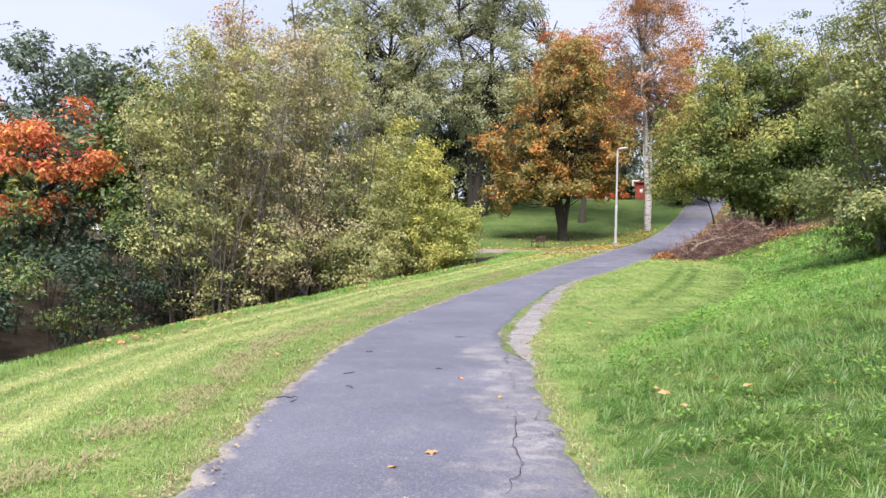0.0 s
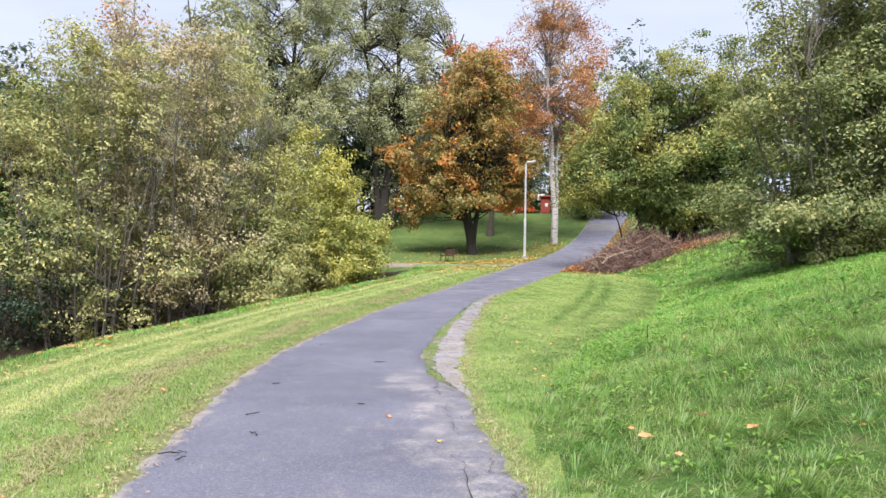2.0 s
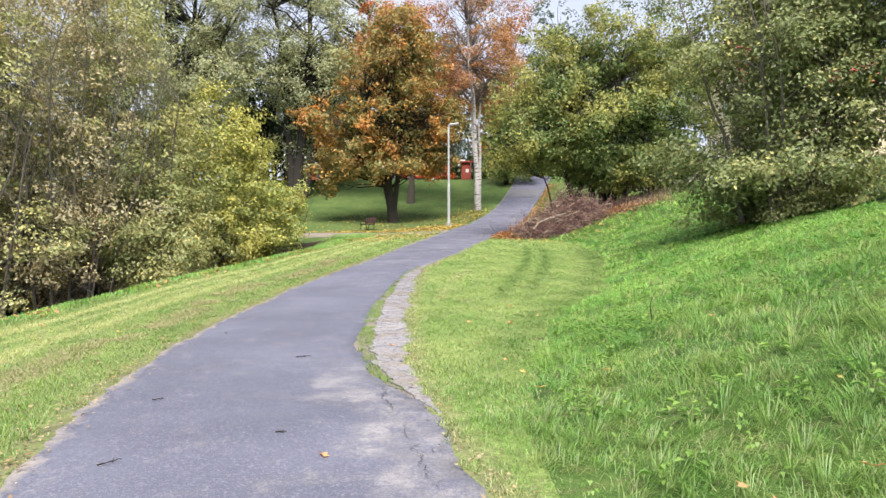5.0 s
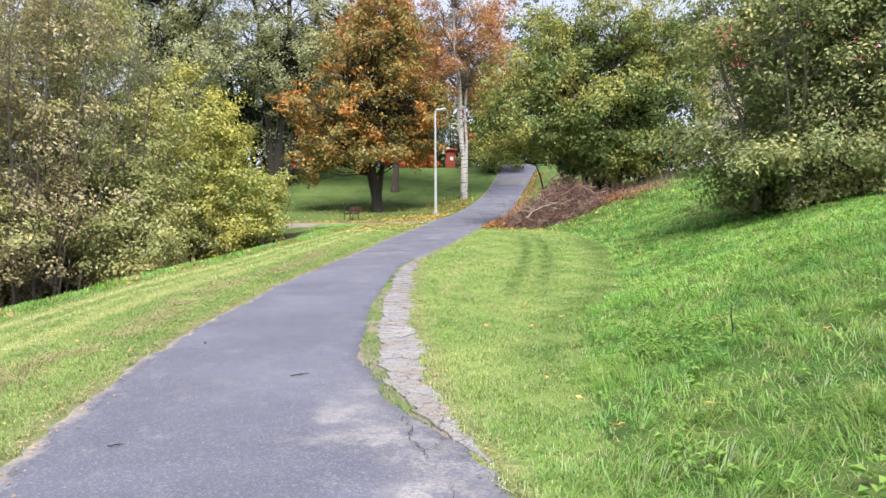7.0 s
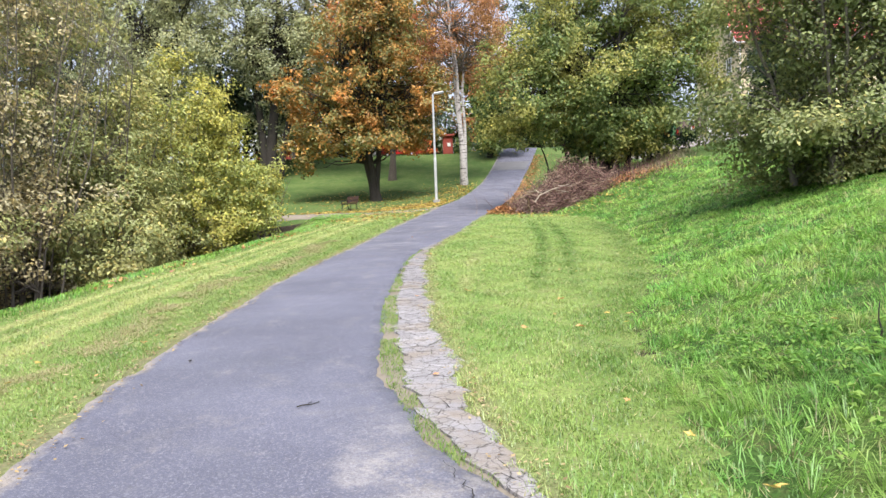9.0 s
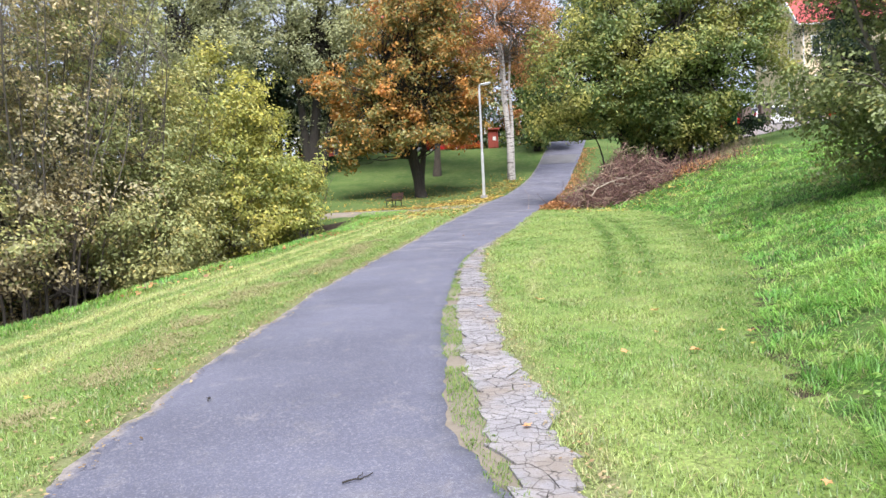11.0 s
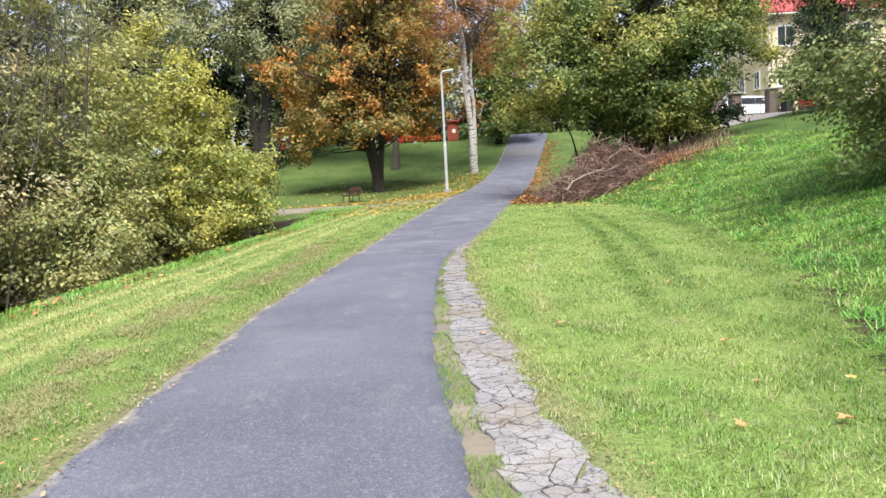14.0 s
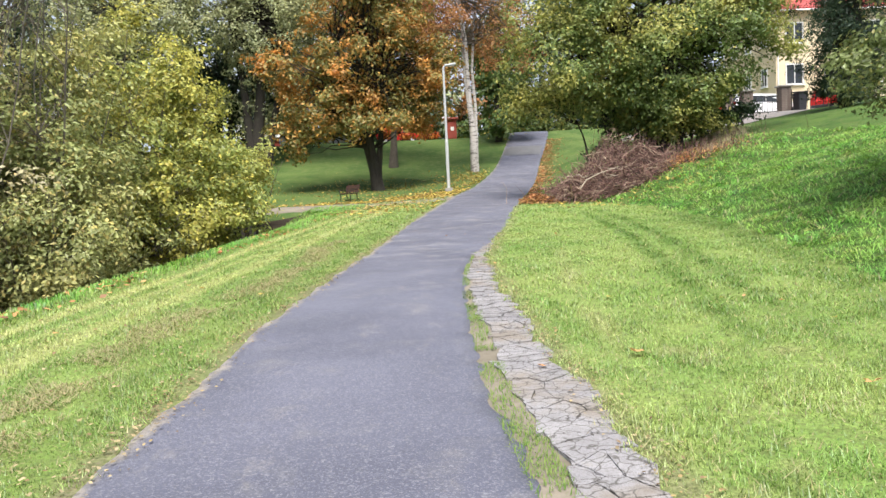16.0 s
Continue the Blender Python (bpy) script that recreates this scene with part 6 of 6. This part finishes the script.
# ---- fallen leaves and small clutter ----
def litter(name, pts, size, mat, label, seed):
    """Curled leaves lying on the ground."""
    g = rng(seed)
    n_ = len(pts)
    th = g.uniform(0, 6.28, n_)
    s = (size * g.uniform(0.6, 1.4, n_))[:, None]
    a = np.stack([np.cos(th), np.sin(th), g.normal(0, 0.25, n_)], 1)
    b = np.stack([-np.sin(th), np.cos(th), g.normal(0, 0.25, n_)], 1)
    up = np.array([0, 0, 1.0])
    c = pts + up * 0.012
    V = np.stack([c - a * s * 0.5 + up * s * 0.12, c + b * s * 0.38 + up * s * 0.15, c + a * s * 0.5 + up * s * 0.12, c - b * s * 0.38 + up * s * 0.15], 1).reshape(-1, 3)
    return stuff(name, V, np.arange(4 * n_).reshape(-1, 4), mat, label, "leaves")


g = rng(77)


def cloud(n_, cx, cy, sx_, sy_):
    x, y = g.normal(cx, sx_, n_), g.normal(cy, sy_, n_)
    return np.stack([x, y, height(x, y) + 0.0], 1)


# under the lamp and the birch, along the side path
P = np.concatenate([cloud(2200, 0.0, 50.0, 2.4, 1.7), cloud(1200, 2.2, 57.5, 1.2, 3.0), cloud(1400, -3.0, 48.3, 2.8, 0.7), cloud(900, -3.8, 56, 3.0, 2.5), cloud(700, -2.5, 42.5, 1.6, 2.0)])
P = P[(P[:, 0] < left_x(P[:, 1]) - 0.02)]
litter("leaf_litter", P, 0.13, M_LITTER_Y, "yellow and brown fallen leaves round the lamp and birch", 1)
# heap beside the path in front of the brush, and the strip up the slope
P = cloud(1100, 2.8, 40.2, 0.42, 0.4)
P = P[P[:, 0] > right_x(P[:, 1]) + 0.02]
P[:, 2] += 0.34 * np.exp(-((P[:, 0] - 2.8) ** 2 + (P[:, 1] - 40.2) ** 2) / 0.5) * g.uniform(0.1, 1, len(P))
litter("leaf_heap", P, 0.13, M_LITTER, "small heap of orange leaves at the path edge", 2)
P = cloud(1500, 8.3, 40.7, 1.3, 0.8)
P[:, 2] += g.uniform(0.02, 0.18, len(P))
litter("slope_leaves", P, 0.11, M_LITTER, "rusty dead leaves on the slope under the linden", 8)
yy = g.uniform(43, 73, 2600)
xx = right_x(yy) + np.abs(g.normal(0.05, 0.6, 2600))
P = np.stack([xx, yy, height(xx, yy)], 1)
litter("leaf_drift", P, 0.12, M_LITTER, "orange leaves drifted along the upper path", 3)
# line of leaves along the brink of the creek, and under the bank
yy = g.uniform(8, 44, 1100)
xx = left_x(yy) - 4.0 + g.normal(0, 0.32, 1100)
k = waves(xx, yy, 0.9) > 0.05
litter("brink_leaves", np.stack([xx, yy, height(xx, yy) + 0.03], 1)[k], 0.10, M_LITTER, "orange leaves caught along the creek bank grass", 4)
yy = g.uniform(2, 45, 3200)
xx = left_x(yy) - g.uniform(0.0, 4, 3200)
litter("lawn_leaves", np.stack([xx, yy, height(xx, yy) + 0.02], 1), 0.036, M_LITTER_B, "small brown and yellow leaves scattered on the mown lawn", 5)
yy = g.uniform(36, 41, 500)
xx = g.uniform(2.4, 9, 500)
litter("grass_leaves", np.stack([xx, yy, height(xx, yy) + 0.05], 1), 0.10, M_LITTER_Y, "yellow leaves in the grass before the brush pile", 6)
# brown leaves gathered along both rims of the path
yy = g.uniform(2, 30, 4600)
side = g.uniform(0, 1, 4600) < 0.68
xx = np.where(side, left_x(yy) + g.normal(-0.01, 0.11, 4600), right_x(yy) + g.normal(0.06, 0.10, 4600))
litter("rim_leaves", np.stack([xx, yy, np.maximum(height(xx, yy), path_z(yy) - 0.01) + 0.012], 1), 0.026, M_LITTER_B, "brown dry leaf bits gathered along the path rim", 7)


def fallen_leaf_mesh(seed):
    """A lobed, curled leaf with a stalk."""
    g = rng(seed)
    bm = bmesh.new()
    m = 15
    cen = bm.verts.new((0, 0, 0.004))
    rim_ = []
    for k in range(m):
        a = 2 * math.pi * k / m
        r = 0.045 * (1.0 + 0.45 * math.cos(5 * a)) * g.uniform(0.85, 1.15)
        rim_.append(bm.verts.new((r * math.cos(a) * 1.15, r * math.sin(a), 0.018 * abs(math.sin(a + seed)) + 0.012 * g.uniform(0, 1))))
    for k in range(m):
        bm.faces.new((cen, rim_[k], rim_[(k + 1) % m]))
    me = bpy.data.meshes.new("fallen_leaf")
    bm.to_mesh(me)
    bm.free()
    return me


leaf_meshes = [fallen_leaf_mesh(s) for s in range(5)]
for k, me in enumerate(leaf_meshes):
    me.materials.append(M_LITTER if k % 2 == 0 else M_LITTER_Y)


def fallen_leaf(x, y, size=1.0, k=0, lift=0.0):
    on = left_x(y) < x < right_x(y)
    z = (float(path_z(y)) + 0.014) if on else h1(x, y) + 0.04
    ob = new("fallen_leaf", leaf_meshes[k % 5])
    ob.matrix_world = pose(x, y, z + lift, random.uniform(-14, 14), random.uniform(-14, 14), random.uniform(0, 360)) @ Matrix.Scale(size * 0.8, 4)
    tagged(ob, "single orange-brown autumn leaf lying on the " + ("asphalt path" if on else "grass"), "leaf", "single fallen leaves")


random.seed(5)
for x, y, s, k in ((-1.28, 5.35, 1.0, 0), (0.49, 6.75, 1.2, 2), (-0.05, 10.05, 1.1, 1), (-0.75, 18.4, 1.4, 2), (0.26, 15.1, 1.2, 0), (-1.1, 7.6, 0.6, 3), (-0.4, 15.07, 0.9, 4), (0.49, 17.24, 1.2, 0), (1.1, 6.3, 1.1, 2), (-0.07, 11.0, 0.8, 1), (0.9, 6.8, 1.0, 4), (1.05, 15.8, 0.9, 0)):
    fallen_leaf(x, y, s, k, 0.05 if x > foot_x(y) else 0.0)
for k in range(70):
    y = random.uniform(3, 30)
    r = random.random()
    x = float(left_x(y)) - random.uniform(0.1, 3.8) if r < 0.45 else float(right_x(y)) + random.uniform(0.05, 3) if r < 0.85 else random.uniform(float(left_x(y)) + 0.1, float(right_x(y)) - 0.1)
    fallen_leaf(x, y, random.uniform(0.4, 0.9), k, 0.06 if x > foot_x(y) else 0.0)


def twig(x, y, length, turn):
    g = rng(int(abs(x * 100 + y * 10)))
    t = thing("twig", (x, y, float(path_z(y)) + 0.022), "thin dark broken twig lying on the asphalt path", "twig", "twigs on the path", turn)
    lines = [(bent((-length / 2, 0, 0), (length / 2, 0, 0), g, 0.07, 7), np.linspace(0.006, 0.003, 7)), (bent((0, 0, 0), (length * 0.3, length * 0.22, 0.004), g, 0.05, 4), np.linspace(0.004, 0.002, 4))]
    for pts, _ in lines:
        pts[:, 2] = np.clip(pts[:, 2], -0.004, 0.012)
    V, F = tubes(lines, 5)
    mesh_part("stick", sheet_mesh("stick", V, F, True), M_BARK_DK, t)


for x, y, L, a in ((-3.13, 6.83, 0.22, 20), (-3.0, 6.7, 0.12, 75), (-3.05, 8.4, 0.16, 50), (-2.75, 7.6, 0.14, 130), (-3.4, 10.2, 0.10, 15), (-2.5, 12.4, 0.2, 40), (-3.9, 14.2, 0.12, 100), (-2.1, 9.1, 0.08, 10)):
    twig(x, y, L, a)


def lone_stem(x, y, hgt):
    g = rng(int(y * 10))
    t = thing("dead_stem", (x, y, h1(x, y) - 0.02), "thin dark dead plant stem standing in the long grass", "plant stem")
    V, F = tubes([(bent((0, 0, 0), (0.05, 0.02, hgt), g, 0.04, 7), np.linspace(0.008, 0.004, 7))], 6)
    mesh_part("stalk", sheet_mesh("stalk", V, F, True), M_BARK_DK, t)


lone_stem(1.27, 11.33, 0.36)

# stones in the creek
for k in range(14):
    y = 9 + 1.5 * k + random.uniform(-0.5, 0.5)
    x = float(left_x(y)) - 10 + random.uniform(-2.2, 2.2)
    bm = bmesh.new()
    bmesh.ops.create_icosphere(bm, subdivisions=2, radius=random.uniform(0.2, 0.5))
    for v in bm.verts:
        v.co *= 1 + 0.35 * noise.noise(v.co * 3 + Vector((k, 0, 0)))
        v.co.z *= 0.6
    ob = part("creek_stone", bm, M_STONE, None, "", True)
    ob.location = (x, y, -2.1)
    tagged(ob, "rounded grey stone lying in the dark creek", "stone", "stones in the creek")


# ---- cracks and broken pieces of the asphalt ----
def crack(pts, wid, seed):
    """A jagged open crack: a dark thread laid in the surface."""
    g = rng(seed)
    pts = np.array(pts, float)
    t = np.linspace(0, len(pts) - 1, 26)
    x = np.interp(t, np.arange(len(pts)), pts[:, 0]) + g.normal(0, 0.022, 26)
    y = np.interp(t, np.arange(len(pts)), pts[:, 1]) + g.normal(0, 0.01, 26)
    w = wid * g.uniform(0.35, 1.3, 26) * np.sin(np.pi * np.linspace(0.06, 0.97, 26)) ** 0.4
    z = path_z(y) + 0.0165
    V = np.concatenate([np.stack([x - w / 2, y, z], 1), np.stack([x + w / 2, y, z], 1)])
    i = np.arange(25)
    me = sheet_mesh("crack", V, np.stack([i, i + 26, i + 27, i + 1], 1))
    ob = mesh_part("crack", me, M_CRACK)
    ob.parent = path
    return ob


crack([(-0.62, 4.6), (-0.58, 5.2), (-0.72, 5.8), (-0.78, 6.5), (-0.92, 7.2)], 0.0084, 1)
crack([(-0.72, 5.9), (-0.5, 6.1), (-0.38, 6.4)], 0.0078, 2)
crack([(-0.78, 6.5), (-0.62, 6.8), (-0.66, 7.3)], 0.0065, 3)
crack([(-0.95, 7.9), (-1.1, 8.6), (-1.22, 9.4)], 0.0065, 4)
crack([(-1.05, 8.5), (-0.9, 8.8), (-0.82, 9.3)], 0.0065, 5)
crack([(-1.3, 9.6), (-1.42, 10.3), (-1.5, 11.0)], 0.0078, 6)
crack([(-1.35, 9.9), (-1.2, 10.2), (-1.18, 10.8)], 0.0059, 7)
cracked_pieces()
